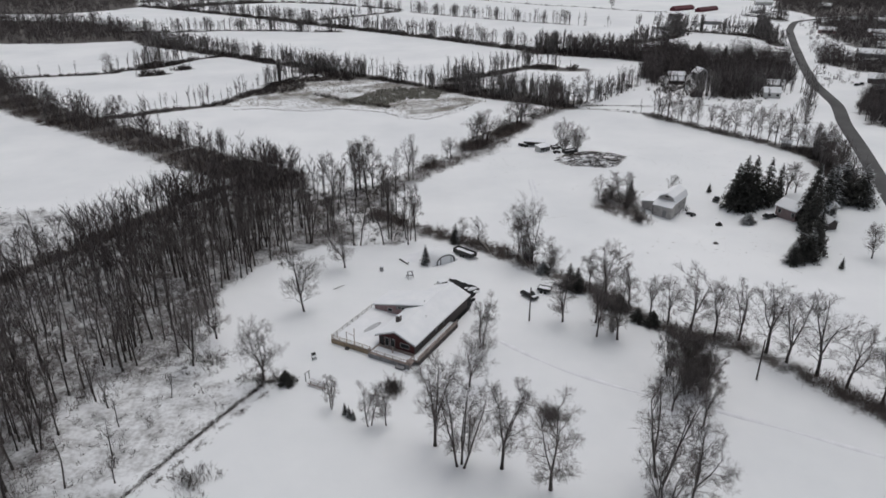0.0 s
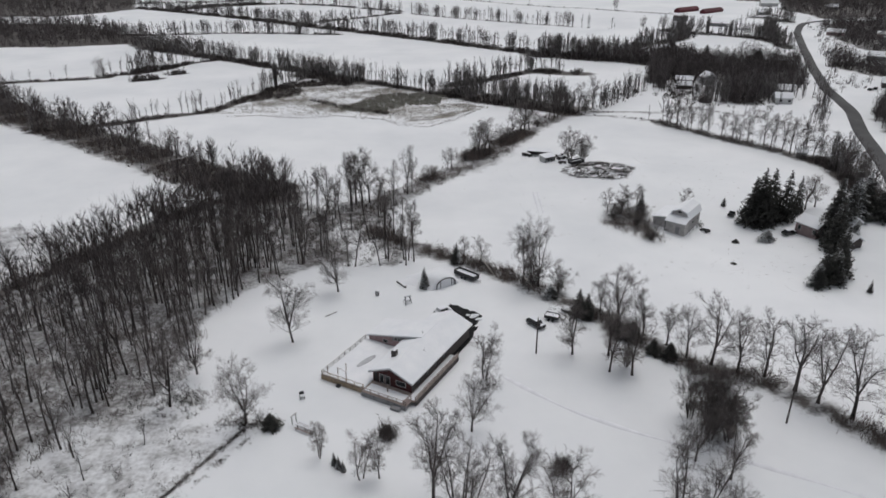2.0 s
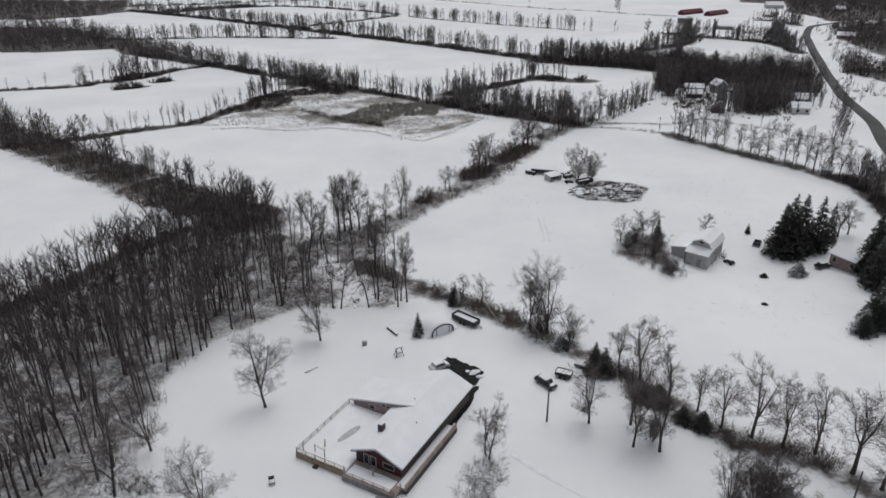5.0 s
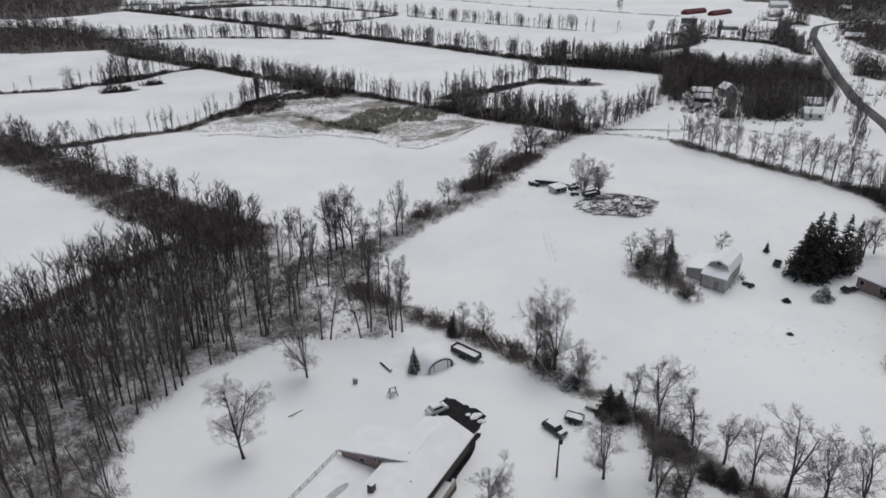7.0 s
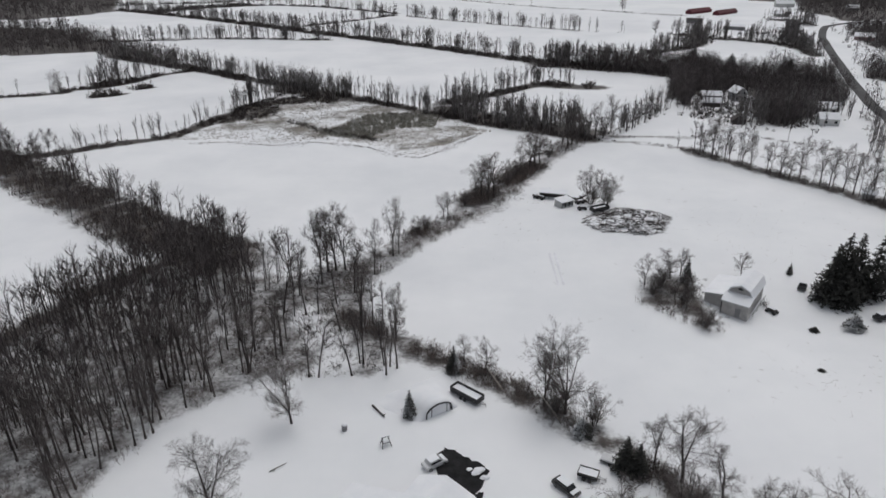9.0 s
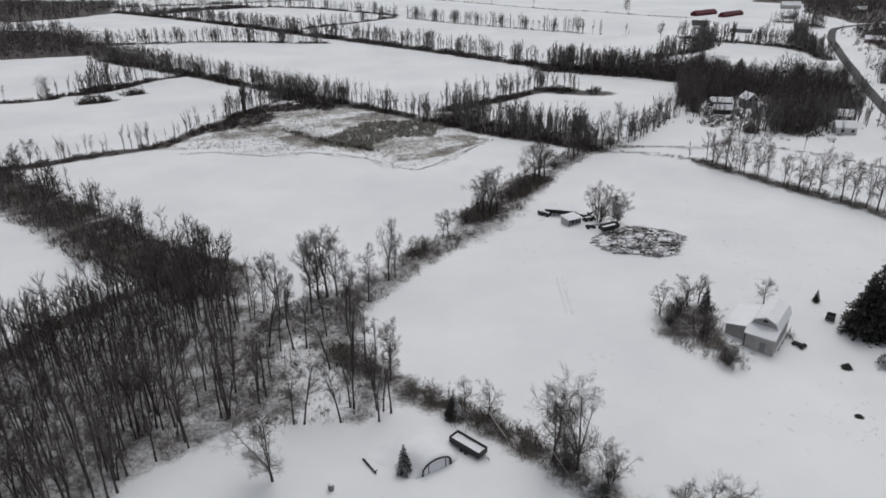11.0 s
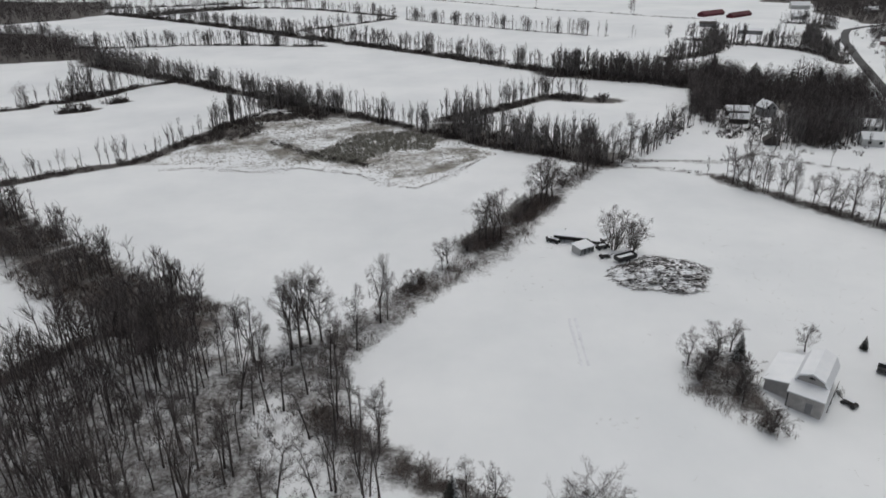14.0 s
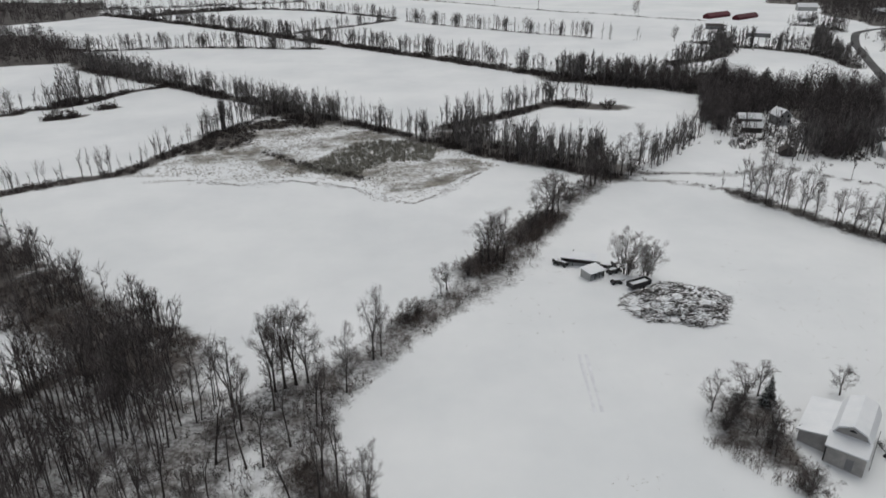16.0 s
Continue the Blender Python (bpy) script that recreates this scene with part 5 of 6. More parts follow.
    for y0, y1, x0, x1, lab in ((-2.6, 11.9, -13.6, -4.1, "broad deck buried in snow"), (-3.3, 0.6, -4.1, 5.3, "porch deck with trodden snow"), (-1.4, 15.0, 4.1, 6.1, "side walk of weathered boards")):
        k = part("deck", box(x0, x1, y0, y1, D - 0.22, D, 0.01), DECK, t, lab)
        if lab[0] == "b":
            top = box(x0 + 0.15, x1 - 0.02, y0 + 0.15, y1 - 0.02, D + 0.004, D + 0.22, 0.08)
            bmesh.ops.subdivide_edges(top, edges=top.edges[:], cuts=6, use_grid_fill=True)
            part("snow_layer", wobble(top, 0.06), SNOW, k, "deep snow on the deck")
        if lab[0] == "p":
            n = 16
            for i in range(n):
                a, b = x0 + (x1 - x0) * i / n, x0 + (x1 - x0) * (i + 0.94) / n
                part("plank", box(a, b, y0 + 0.02, y1 - 0.3, D + 0.004, D + 0.03), DECK, k)
            sn = box(x0 + 0.3, x1 - 1.2, y0 + 0.5, y1 - 1.0, D + 0.034, D + 0.12, 0.03)
            bmesh.ops.subdivide_edges(sn, edges=sn.edges[:], cuts=6, use_grid_fill=True)
            part("snow_layer", wobble(sn, 0.14, 1.1), SNOW, k, "thin trodden snow")
        if lab[0] == "s":
            sn = box(x0 + 0.3, x1 - 0.35, y0 + 0.2, y1 - 0.2, D + 0.004, D + 0.10, 0.03)
            part("snow_layer", sn, SNOW, k, "snow along the walk")
    skirt(t, (-13.6, -2.64), (-4.1, -2.64), -0.2, D - 0.02, CEDAR, "brown skirting board")
    skirt(t, (-4.1, -3.34), (5.3, -3.34), -0.2, D - 0.02, GREY, "grey skirting board")
    skirt(t, (6.14, -1.4), (6.14, 15.0), -0.2, D - 0.02, BRICK, "dark skirting board")
    skirt(t, (6.10, -1.2), (6.10, 14.9), D + 0.05, D + 0.9, DECK, "weathered solid railing board")
    skirt(t, (-13.64, -2.6), (-13.64, 11.9), -0.2, D - 0.02, GREY, "grey skirting board")
    rail(t, (-13.5, -2.5), (-13.5, 11.8), D, mat_=BARNWALL)
    rail(t, (-13.5, -2.5), (-4.2, -2.5), D, mat_=CEDAR)
    rail(t, (-4.0, -3.2), (5.2, -3.2), D)
    rail(t, (5.2, -3.2), (5.2, -1.4), D)
    rail(t, (6.0, -1.3), (6.0, 14.9), D)
    for x, y in ((0.2, -1.2), (4.6, -2.9)):
        part("porch_post", box(x - 0.1, x + 0.1, y - 0.1, y + 0.1, D, D + 1.6 if x < 1 else D + 0.9), DECK, t)
    # a frame of posts on the broad deck
    for x, y in ((-10.8, -1.2), (-8.6, -1.6), (-10.2, 0.6), (-12.6, -1.9)):
        part("pergola_post", box(x - 0.06, x + 0.06, y - 0.06, y + 0.06, D, D + 1.7), DECK, t, "slender wooden post")
    for x, y in ((-10.8, -1.2), (-10.2, 0.6)):
        part("pergola_beam", rod((x, y, D + 1.65), (-8.6, -1.6, D + 1.65), 0.05, 4), DECK, t, "thin wooden beam")
    part("step", box(2.6, 4.4, -4.3, -3.4, -0.1, 0.5, 0.04), GREY, t, "low porch steps")
    part("step", box(-9.8, -9.0, -3.4, -2.7, -0.1, 0.35, 0.04), DARK, t)
    return t


ranch_house()


def pad(name, outline, lift, material, label):
    """A flat paved place with an uneven rim."""
    bm = bmesh.new()
    n = len(outline)
    rim = []
    for i in range(n):
        a, b = Vector((*outline[i], 0)), Vector((*outline[(i + 1) % n], 0))
        for k in range(8):
            p = a.lerp(b, k / 8)
            p += Vector((noise.noise(p * 1.3), noise.noise(p * 1.3 + Vector((9, 4, 1))), 0)) * 0.7
            rim.append(bm.verts.new((p.x, p.y, gz(p.x, p.y) + lift)))
    c = sum((v.co for v in rim), Vector()) / len(rim)
    mid = bm.verts.new(c)
    for i in range(len(rim)):
        bm.faces.new((rim[i], rim[(i + 1) % len(rim)], mid))
    out = bmesh.ops.extrude_face_region(bm, geom=bm.faces[:])
    for v in out["geom"]:
        if isinstance(v, bmesh.types.BMVert):
            v.co.z -= 0.3
    bmesh.ops.recalc_face_normals(bm, faces=bm.faces[:])
    ob = part(name, bm, material)
    return tagged(ob, label, "driveway", kind="structure")


pad("driveway", [(0.9, 140.6), (0.6, 145.4), (2.2, 147.0), (6.0, 144.6), (9.2, 142.0), (6.6, 136.4), (4.4, 135.2)], 0.16, ASPHALT, "bare dark asphalt driveway with snow melted off")
pad("driveway", [(5.2, 136.0), (8.0, 137.4), (4.2, 128.0), (2.5, 126.2), (0.4, 126.6)], 0.165, ASPHALT, "bare dark strip of asphalt beside the house")


def drift(x, y, sx, sy, h, turn=0.0):
    bm = bmesh.new()
    bmesh.ops.create_icosphere(bm, subdivisions=3, radius=1)
    for v in bm.verts:
        v.co *= 1 + 0.35 * noise.noise(v.co * 1.7 + Vector((x, y, 0)))
        v.co = Vector((v.co.x * sx, v.co.y * sy, v.co.z * h))
    ob = part("snow_mound", bm, SNOW, None, at=pose(x, y, float(gz(x, y)) + 0.1, 0, 0, turn))
    return tagged(ob, "low heap of shovelled snow", "snow heap")


drift(7.3, 141.6, 1.2, 0.7, 0.4, 40)
drift(8.2, 140.2, 0.8, 0.5, 0.3, 10)
drift(5.9, 142.0, 0.5, 0.4, 0.2)


def barn():
    t = thing("barn", 71.8, 198.2, -38, label="weathered grey gambrel barn with snow-covered roofs", category="barn")
    w, d, back = 2.7, 5.8, 4.0
    part("wall", prism([(-w, -0.5), (w, -0.5), (w, 3.9), (w * 0.72, 5.4), (0, 6.3), (-w * 0.72, 5.4), (-w, 3.9)], -d, back), BARNWALL, t)
    for side in (-1, 1):
        pts = [(0, 6.35), (side * w * 0.74, 5.45), (side * (w + 0.25), 3.65), (side * (w + 0.32), 3.8), (side * (w * 0.74 + 0.16), 5.7), (0, 6.62)]
        part("roof", prism(pts, -d - 0.3, back + 0.3), SNOW, t, "steep gambrel slope under snow")
    part("hay_hatch", box(-0.5, 0.5, -d - 0.05, -d, 5.3, 5.85, 0.01), DARK, t, "dark hay loft opening")
    part("hay_hood", prism([(-0.6, 5.9), (0, 6.2), (0.6, 5.9), (0.6, 5.97), (0, 6.3), (-0.6, 5.97)], -d - 0.7, -d), GREY, t)
    # shed across the front
    part("front_shed_wall", prism([(-d - 2.8, -0.5), (-d, -0.5), (-d, 4.2), (-d - 2.8, 3.3)], -w - 0.2, w + 0.2, "x"), BARNWALL, t, "grey board front shed")
    part("front_shed_roof", prism([(-d - 3.1, 3.2), (-d, 4.24), (-d, 4.48), (-d - 3.1, 3.44)], -w - 0.4, w + 0.4, "x"), SNOW, t, "front shed roof under snow")
    part("barn_door", box(0.2, 1.3, -d - 2.86, -d - 2.8, 0.0, 2.1, 0.01), GREY, t, "pale barn door")
    for k in range(22):
        x = -w - 0.2 + (2 * w + 0.4) * k / 22
        part("batten", box(x, x + 0.045, -d - 2.84, -d - 2.8, 0, 3.25), BARNWALL, t)
    # long shed to the west
    part("side_shed_wall", prism([(-w - 4.6, -0.5), (-w - 0.004, -0.5), (-w - 0.004, 3.5), (-w - 4.6, 2.8)], -d - 0.6, back + 0.2), BARNWALL, t, "grey board side shed")
    part("side_shed_roof", prism([(-w - 5.0, 2.72), (-w - 0.03, 3.54), (-w - 0.03, 3.78), (-w - 5.0, 2.96)], -d - 0.9, back + 0.5), SNOW, t, "side shed roof under snow")
    part("corner_board", box(-w - 0.25, -w - 0.05, -d - 2.86, -d - 2.7, 0, 3.3), DARK, t)
    window(t, w, -2, 2.0, 0.7, 0.8, "x", 1)
    window(t, w, 2, 2.0, 0.7, 0.8, "x", 1)
    part("side_rail", rod((w + 0.8, -d - 2, 0.9), (w + 0.8, back, 0.9), 0.05, 6), DARK, t, "dark pipe rail along the wall")
    for y in (-6, -3, 0, 3):
        part("rail_post", rod((w + 0.8, y, -0.2), (w + 0.8, y, 0.95), 0.05, 6), DARK, t)


barn()


def car(name, x, y, rz, length, paint, label, snow=True, cab=(0.30, 0.86)):
    """A parked car: body, cabin, windows, lights, wheels with rims, snow on top."""
    t = thing(name, x, y, rz, label=label, category="car")
    L, W = length, 1.78
    body = prism([(-L / 2, 0.38), (-L / 2 + 0.1, 0.30), (L / 2 - 0.15, 0.30), (L / 2, 0.42), (L / 2 - 0.06, 0.78), (L * 0.18, 0.98), (-L / 2 + 0.05, 1.0)], -W / 2, W / 2)
    bmesh.ops.bevel(body, geom=body.edges[:], offset=0.06, segments=2, affect="EDGES")
    part("body", body, paint, t)
    a, b = -L / 2 + (1 - cab[1]) * L, -L / 2 + (1 - cab[0]) * L
    cabin = prism([(a - 0.1, 0.99), (b + 0.35, 0.99), (b - 0.25, 1.5), (a + 0.3, 1.52)], -W / 2 + 0.12, W / 2 - 0.12)
    bmesh.ops.bevel(cabin, geom=cabin.edges[:], offset=0.07, segments=2, affect="EDGES")
    part("cabin", cabin, paint, t)
    for s in (-1, 1):
        yy = s * (W / 2 - 0.12)
        lo, hi = min(yy, yy + s * 0.012), max(yy, yy + s * 0.012)
        part("side_window", prism([(a + 0.25, 1.05), (b + 0.1, 1.05), (b - 0.28, 1.42), (a + 0.42, 1.42)], lo, hi), GLASS, t)
        part("headlight", box(L / 2 - 0.1, L / 2 + 0.005, s * 0.62 - 0.16, s * 0.62 + 0.16, 0.58, 0.72, 0.02), STEEL, t)
    ws = bmesh.new()
    vs = [ws.verts.new(p) for p in ((b + 0.33, -0.68, 1.04), (b + 0.33, 0.68, 1.04), (b - 0.2, 0.62, 1.46), (b - 0.2, -0.62, 1.46), (b + 0.30, -0.68, 1.0), (b + 0.30, 0.68, 1.0), (b - 0.24, 0.62, 1.42), (b - 0.24, -0.62, 1.42))]
    for f in ((0, 1, 2, 3), (7, 6, 5, 4), (0, 4, 5, 1), (1, 5, 6, 2), (2, 6, 7, 3), (3, 7, 4, 0)):
        ws.faces.new([vs[i] for i in f])
    part("windscreen", ws, GLASS, t)
    for sx in (-L * 0.31, L * 0.31):
        for s in (-1, 1):
            w = part("wheel", rod((sx, s * (W / 2 - 0.16), 0.32), (sx, s * (W / 2 + 0.02), 0.32), 0.32, 14), DARK, t, "black tyre")
            part("rim", rod((sx, s * (W / 2 + 0.02), 0.32), (sx, s * (W / 2 + 0.035), 0.32), 0.19, 10), STEEL, w)
    if snow:
        top = box(a + 0.2, b - 0.2, -W / 2 + 0.2, W / 2 - 0.2, 1.524, 1.66, 0.06)
        part("roof_snow", top, SNOW, t, "snow on the car roof")
        part("bonnet_snow", box(b + 0.4, L / 2 - 0.25, -W / 2 + 0.15, W / 2 - 0.15, 0.93, 1.03, 0.04), SNOW, t, "snow on the bonnet")
    return t


WHITECAR = mat("white_car_paint", (0.55, 0.56, 0.57), (0.66, 0.67, 0.68), 1.0, 0.3, bump=0)
BLACKCAR = mat("black_car_paint", (0.012, 0.012, 0.014), (0.022, 0.022, 0.025), 1.0, 0.25, bump=0)
car("parked_car", 0.5, 143.1, 34, 4.0, WHITECAR, "white car under a cap of snow at the driveway edge")
car("parked_car", 20.2, 137.6, -52, 4.5, BLACKCAR, "black car with snowy roof parked beside a trailer")
car("parked_car", 97.9, 188.7, 20, 4.2, BLACKCAR, "dark car in the snow beside a house")
car("utility_cart", 87.2, 202.8, 55, 2.9, BLACKCAR, "small dark utility cart with white snow on top", cab=(0.28, 0.6))


def open_trailer(x, y, rz, L, W, h, label, snow=0.6, rise=0.5):
    """A low open trailer: floor, side panels, posts, wheels, draw bar, snow inside."""
    t = thing("trailer", x, y, rz, label=label, category="trailer")
    part("floor", box(-L / 2, L / 2, -W / 2, W / 2, rise, rise + 0.08), DARK, t)
    for s in (-1, 1):
        part("side_panel", box(-L / 2, L / 2, s * W / 2 - 0.05, s * W / 2 + 0.05, rise + 0.084, rise + h, 0.015), DARK, t, "black steel side")
        part("end_panel", box(s * L / 2 - 0.05, s * L / 2 + 0.05, -W / 2 + 0.055, W / 2 - 0.055, rise + 0.084, rise + h, 0.015), DARK, t)
        for k in range(5):
            xx = -L / 2 + L * (k + 0.5) / 5
            part("rib", box(xx - 0.04, xx + 0.04, s * (W / 2 + 0.05) - 0.035, s * (W / 2 + 0.05) + 0.035, rise, rise + h + 0.02), DARK, t)
        for xx in (-0.45, 0.45):
            part("wheel", rod((xx, s * (W / 2 + 0.08), 0.33), (xx, s * (W / 2 + 0.28), 0.33), 0.33, 14), DARK, t, "black tyre")
    sn = box(-L / 2 + 0.06, L / 2 - 0.06, -W / 2 + 0.06, W / 2 - 0.06, rise + 0.084, rise + h * snow, 0.05)
    bmesh.ops.subdivide_edges(sn, edges=sn.edges[:], cuts=4, use_grid_fill=True)
    part("snow_load", wobble(sn, 0.08, 0.9), SNOW, t, "snow lying in the bed")
    part("draw_bar", rod((L / 2, 0.35, rise), (L / 2 + 1.3, 0, rise - 0.05), 0.05, 6), STEEL, t)
    part("draw_bar", rod((L / 2, -0.35, rise), (L / 2 + 1.3, 0, rise - 0.05), 0.05, 6), STEEL, t)
    part("jack", rod((L / 2 + 1.2, 0, -0.1), (L / 2 + 1.2, 0, rise + 0.3), 0.05, 6), STEEL, t)
    return t


open_trailer(6.2, 160.3, -42, 6.2, 2.1, 1.1, "long black dump trailer holding snow")
open_trailer(24.0, 140.2, -25, 3.0, 1.8, 0.7, "small black utility trailer filled with snow", 0.8)
open_trailer(48.5, 248.2, 28, 5.6, 2.2, 1.2, "rusty black dump bed holding snow", 0.55)
t = thing("flat_trailer", 28.2, 143.4, -28, label="flatbed with pale tarpaulin against a hedgerow", category="trailer")
part("tarp", box(-1.5, 1.5, -0.9, 0.9, 0.55, 0.9, 0.12), CANVAS, t, "snowy pale tarpaulin")
part("floor", box(-1.55, 1.55, -0.95, 0.95, 0.42, 0.54), DARK, t)
for s in (-1, 1):
    part("wheel", rod((0, s * 0.8, 0.28), (0, s * 0.98, 0.28), 0.3, 12), DARK, t)


def hoop_shed():
    t = thing("hoop_shed", 1.2, 157.6, -2, label="round-topped canvas shed buried in snow with dark open front", category="shed")
    t.matrix_basis = pose(-0.4, 158.2, float(gz(0, 158)), 0, 0, 32)
    arc = [(-2.6, 0.0), (-2.5, 1.1), (-1.9, 1.75), (-1.0, 2.1), (0, 2.25), (1.0, 2.1), (1.9, 1.75), (2.5, 1.1), (2.6, 0.0)]
    # the snow lies over the cover and runs out into the ground at the sides and behind
    bm = bmesh.new()
    rows = []
    for y, k, wide in ((-3.0, 1.0, 1.02), (-2.0, 1.02, 1.05), (-0.5, 1.0, 1.15), (1.2, 0.9, 1.35), (3.0, 0.66, 1.6), (5.0, 0.36, 1.8), (7.5, -0.1, 2.0)):
        line = [(-5.2 * wide, -0.2), (-3.9 * wide, 0.25 * k)] + [(x * wide, (z + 0.18) * k) for x, z in arc[1:-1]] + [(3.9 * wide, 0.25 * k), (5.2 * wide, -0.2)]
        if y < -2.5:
            line = [(x * 0.8 if abs(x) > 3 else x, z) for x, z in line]
        rows.append([bm.verts.new((x, y, z)) for x, z in line])
    for r0, r1 in zip(rows[:-1], rows[1:]):
        for k in range(len(r0) - 1):
            bm.faces.new((r0[k], r0[k + 1], r1[k + 1], r1[k])).smooth = True
    bm.faces.new(rows[0])
    bmesh.ops.recalc_face_normals(bm, faces=bm.faces[:])
    part("cover", bm, SNOW, t, "canvas cover under deep snow")
    fr = bmesh.new()
    for a, b in zip(arc[:-1], arc[1:]):
        rod((a[0], -3.08, a[1]), (b[0], -3.08, b[1]), 0.14, 6, fr)
    part("front_hoop", fr, DARK, t, "dark front hoop")
    part("front_panel", prism([(-1.1, 0), (1.2, 0), (1.2, 1.5), (0, 1.7), (-1.1, 1.5)], -2.9, -2.84), CANVAS, t, "pale canvas door")
    for x in (-1.5, 1.6, 2.3):
        part("front_post", rod((x, -3.0, 0), (x, -3.0, 1.6), 0.08, 6), DARK, t)


hoop_shed()
drift(2.4, 158.9, 0.8, 1.8, 0.7, 32)


def utility_pole(x, y, h, rz=0, arm=True):
    t = thing("utility_pole", x, y, rz, label="weathered wooden utility pole standing in snow", category="pole", group="utility poles")
    part("pole", rod((0, 0, -0.5), (0, 0, h), 0.17, 8, r1=0.11), BARK, t)
    if arm:
        part("transformer", rod((0.3, 0, h - 1.6), (0.3, 0, h - 0.8), 0.22, 10), DARK, t, "dark transformer can")
        part("insulator", rod((0, 0, h), (0, 0, h + 0.18), 0.06, 6), STEEL, t)
    return t


utility_pole(18.9, 127.0, 8.0)
utility_pole(58.4, 105.0, 8.6, 30, False)


def small_items():
    # picnic bench with a back rack
    t = thing("picnic_bench", -22.4, 103.9, -28, label="long weathered wooden bench with snow on its slats", category="bench")
    for k in range(3):
        part("slat", box(-1.9, 1.9, -0.55 + k * 0.38, -0.25 + k * 0.38, 0.72, 0.77), DECK, t)
        part("slat_snow", box(-1.85, 1.85, -0.53 + k * 0.38, -0.27 + k * 0.38, 0.774, 0.84, 0.02), SNOW, t)
    for x in (-1.6, 0, 1.6):
        part("leg", box(x - 0.06, x + 0.06, -0.5, -0.4, -0.1, 0.716), DARK, t)
        part("leg", box(x - 0.06, x + 0.06, 0.35, 0.45, -0.1, 0.716), DARK, t)
    part("seat", box(-1.9, 1.9, -1.05, -0.8, 0.4, 0.45), DECK, t)
    for x in (-1.5, 1.5):
        part("leg", box(x - 0.05, x + 0.05, -1.0, -0.9, -0.1, 0.396), DARK, t)
    t = thing("garden_gate", -24.8, 105.5, 60, label="pale wooden garden arch beside an evergreen shrub", category="arch")
    for x in (-0.5, 0.5):
        part("post", box(x - 0.07, x + 0.07, -0.07, 0.07, -0.2, 1.7), OFFWHITE, t)
    part("lintel", box(-0.7, 0.7, -0.09, 0.09, 1.704, 1.84, 0.02), OFFWHITE, t)
    # lawn chairs
    for x, y, r in ((-24.8, 112.6, 20),):
        c = thing("lawn_chair", x, y, r,  label="low dark lawn chair half buried in snow", category="chair")
        part("seat", box(-0.3, 0.3, -0.3, 0.3, 0.35, 0.4, 0.01), DARK, c)
        part("backrest", box(-0.3, 0.3, 0.24, 0.3, 0.404, 0.95, 0.01), DARK, c)
        for a, b in ((-0.26, -0.26), (0.26, -0.26), (-0.26, 0.26), (0.26, 0.26)):
            part("leg", box(a - 0.03, a + 0.03, b - 0.03, b + 0.03, -0.1, 0.346), DARK, c)
        c.scale = (1.4, 1.4, 1.3)
        part("seat_snow", box(-0.27, 0.27, -0.27, 0.22, 0.404, 0.5, 0.04), SNOW, c)
    # snow-capped barrel
    b = thing("burn_barrel", -14.7, 151.6, label="grey barrel with a cap of snow", category="barrel")
    part("drum", rod((0, 0, -0.1), (0, 0, 1.1), 0.45, 14), STEEL, b)
    part("hoop", rod((0, 0, 0.5), (0, 0, 0.56), 0.47, 14), DARK, b)
    cap = bmesh.new()
    bmesh.ops.create_icosphere(cap, subdivisions=2, radius=0.46, matrix=Matrix.Translation((0, 0, 1.15)) @ Matrix.Diagonal((1, 1, 0.6, 1)))
    part("snow_cap", cap, SNOW, b, "rounded cap of snow")
    # climbing frame
    s = thing("play_frame", -7.5, 147.8, 25, label="small wooden play frame dusted with snow", category="play frame")
    for x in (-0.8, 0.8):
        for yy in (-0.7, 0.7):
            part("leg", rod((x, yy, -0.1), (x * 0.6, 0, 1.7), 0.07, 6), DARK, s)
    part("ridge_bar", rod((-0.8, 0, 1.7), (0.8, 0, 1.7), 0.07, 6), DARK, s)
    part("ridge_snow", box(-0.8, 0.8, -0.12, 0.12, 1.774, 1.95, 0.06), SNOW, s, "snow along the ridge bar")
    part("platform", box(-0.6, 0.6, -0.4, 0.4, 0.7, 0.8, 0.02), STONE, s)
    part("platform_snow", box(-0.55, 0.55, -0.35, 0.35, 0.804, 0.98, 0.06), SNOW, s)
    # fallen log
    g = thing("fallen_log", -9.4, 156.4, -55, label="dark fallen log lying in snow", category="log")
    part("stem", rod((-2.0, 0, 0.15), (2.0, 0, 0.25), 0.20, 8, r1=0.13), BARK, g)
    part("stub", rod((1.7, 0, 0.25), (1.9, 0.3, 0.7), 0.09, 6), BARK, g)
    g = thing("fallen_branch", -24.0, 142.6, 35, label="dark broken branch lying on the lawn snow", category="branch")
    part("stem", rod((-1.4, 0, 0.1), (1.4, 0, 0.35), 0.09, 6, r1=0.05), BARK, g)
    part("fork", rod((-0.4, 0, 0.2), (-0.9, -0.8, 0.5), 0.06, 6), BARK, g)
    # dark shrubs by the house
    for x, y, h in ((7.9, 116.5, 1.5), (75.6, 196.7, 1.2)):
        r = thing("round_shrub", x, y, label="dense grey-brown shrub in the snow", category="shrub")
        so = Soup()
        k = 8 if h > 2 else 5
        at = np.column_stack([np.random.default_rng(int(x * 7) % 97).normal(0, 0.3 * h, (k, 2)), np.zeros(k)])
        for i in range(k):
            so.spread(BUSH_KINDS[i % 5], at[i:i + 1], np.array([h]), np.array([i * 1.1]))
        ob_of("stem_clump", so, BRUSH, r)


small_items()
q = rng.normal((-38.2, 79), (1.8, 1.8), (46, 2))
mass("lawn_brush", "low dark brush at the edge of a snowy lawn", [(BUSH_KINDS, grounded(q), rng.uniform(0.8, 1.8, len(q)))], BRUSH, "brush")


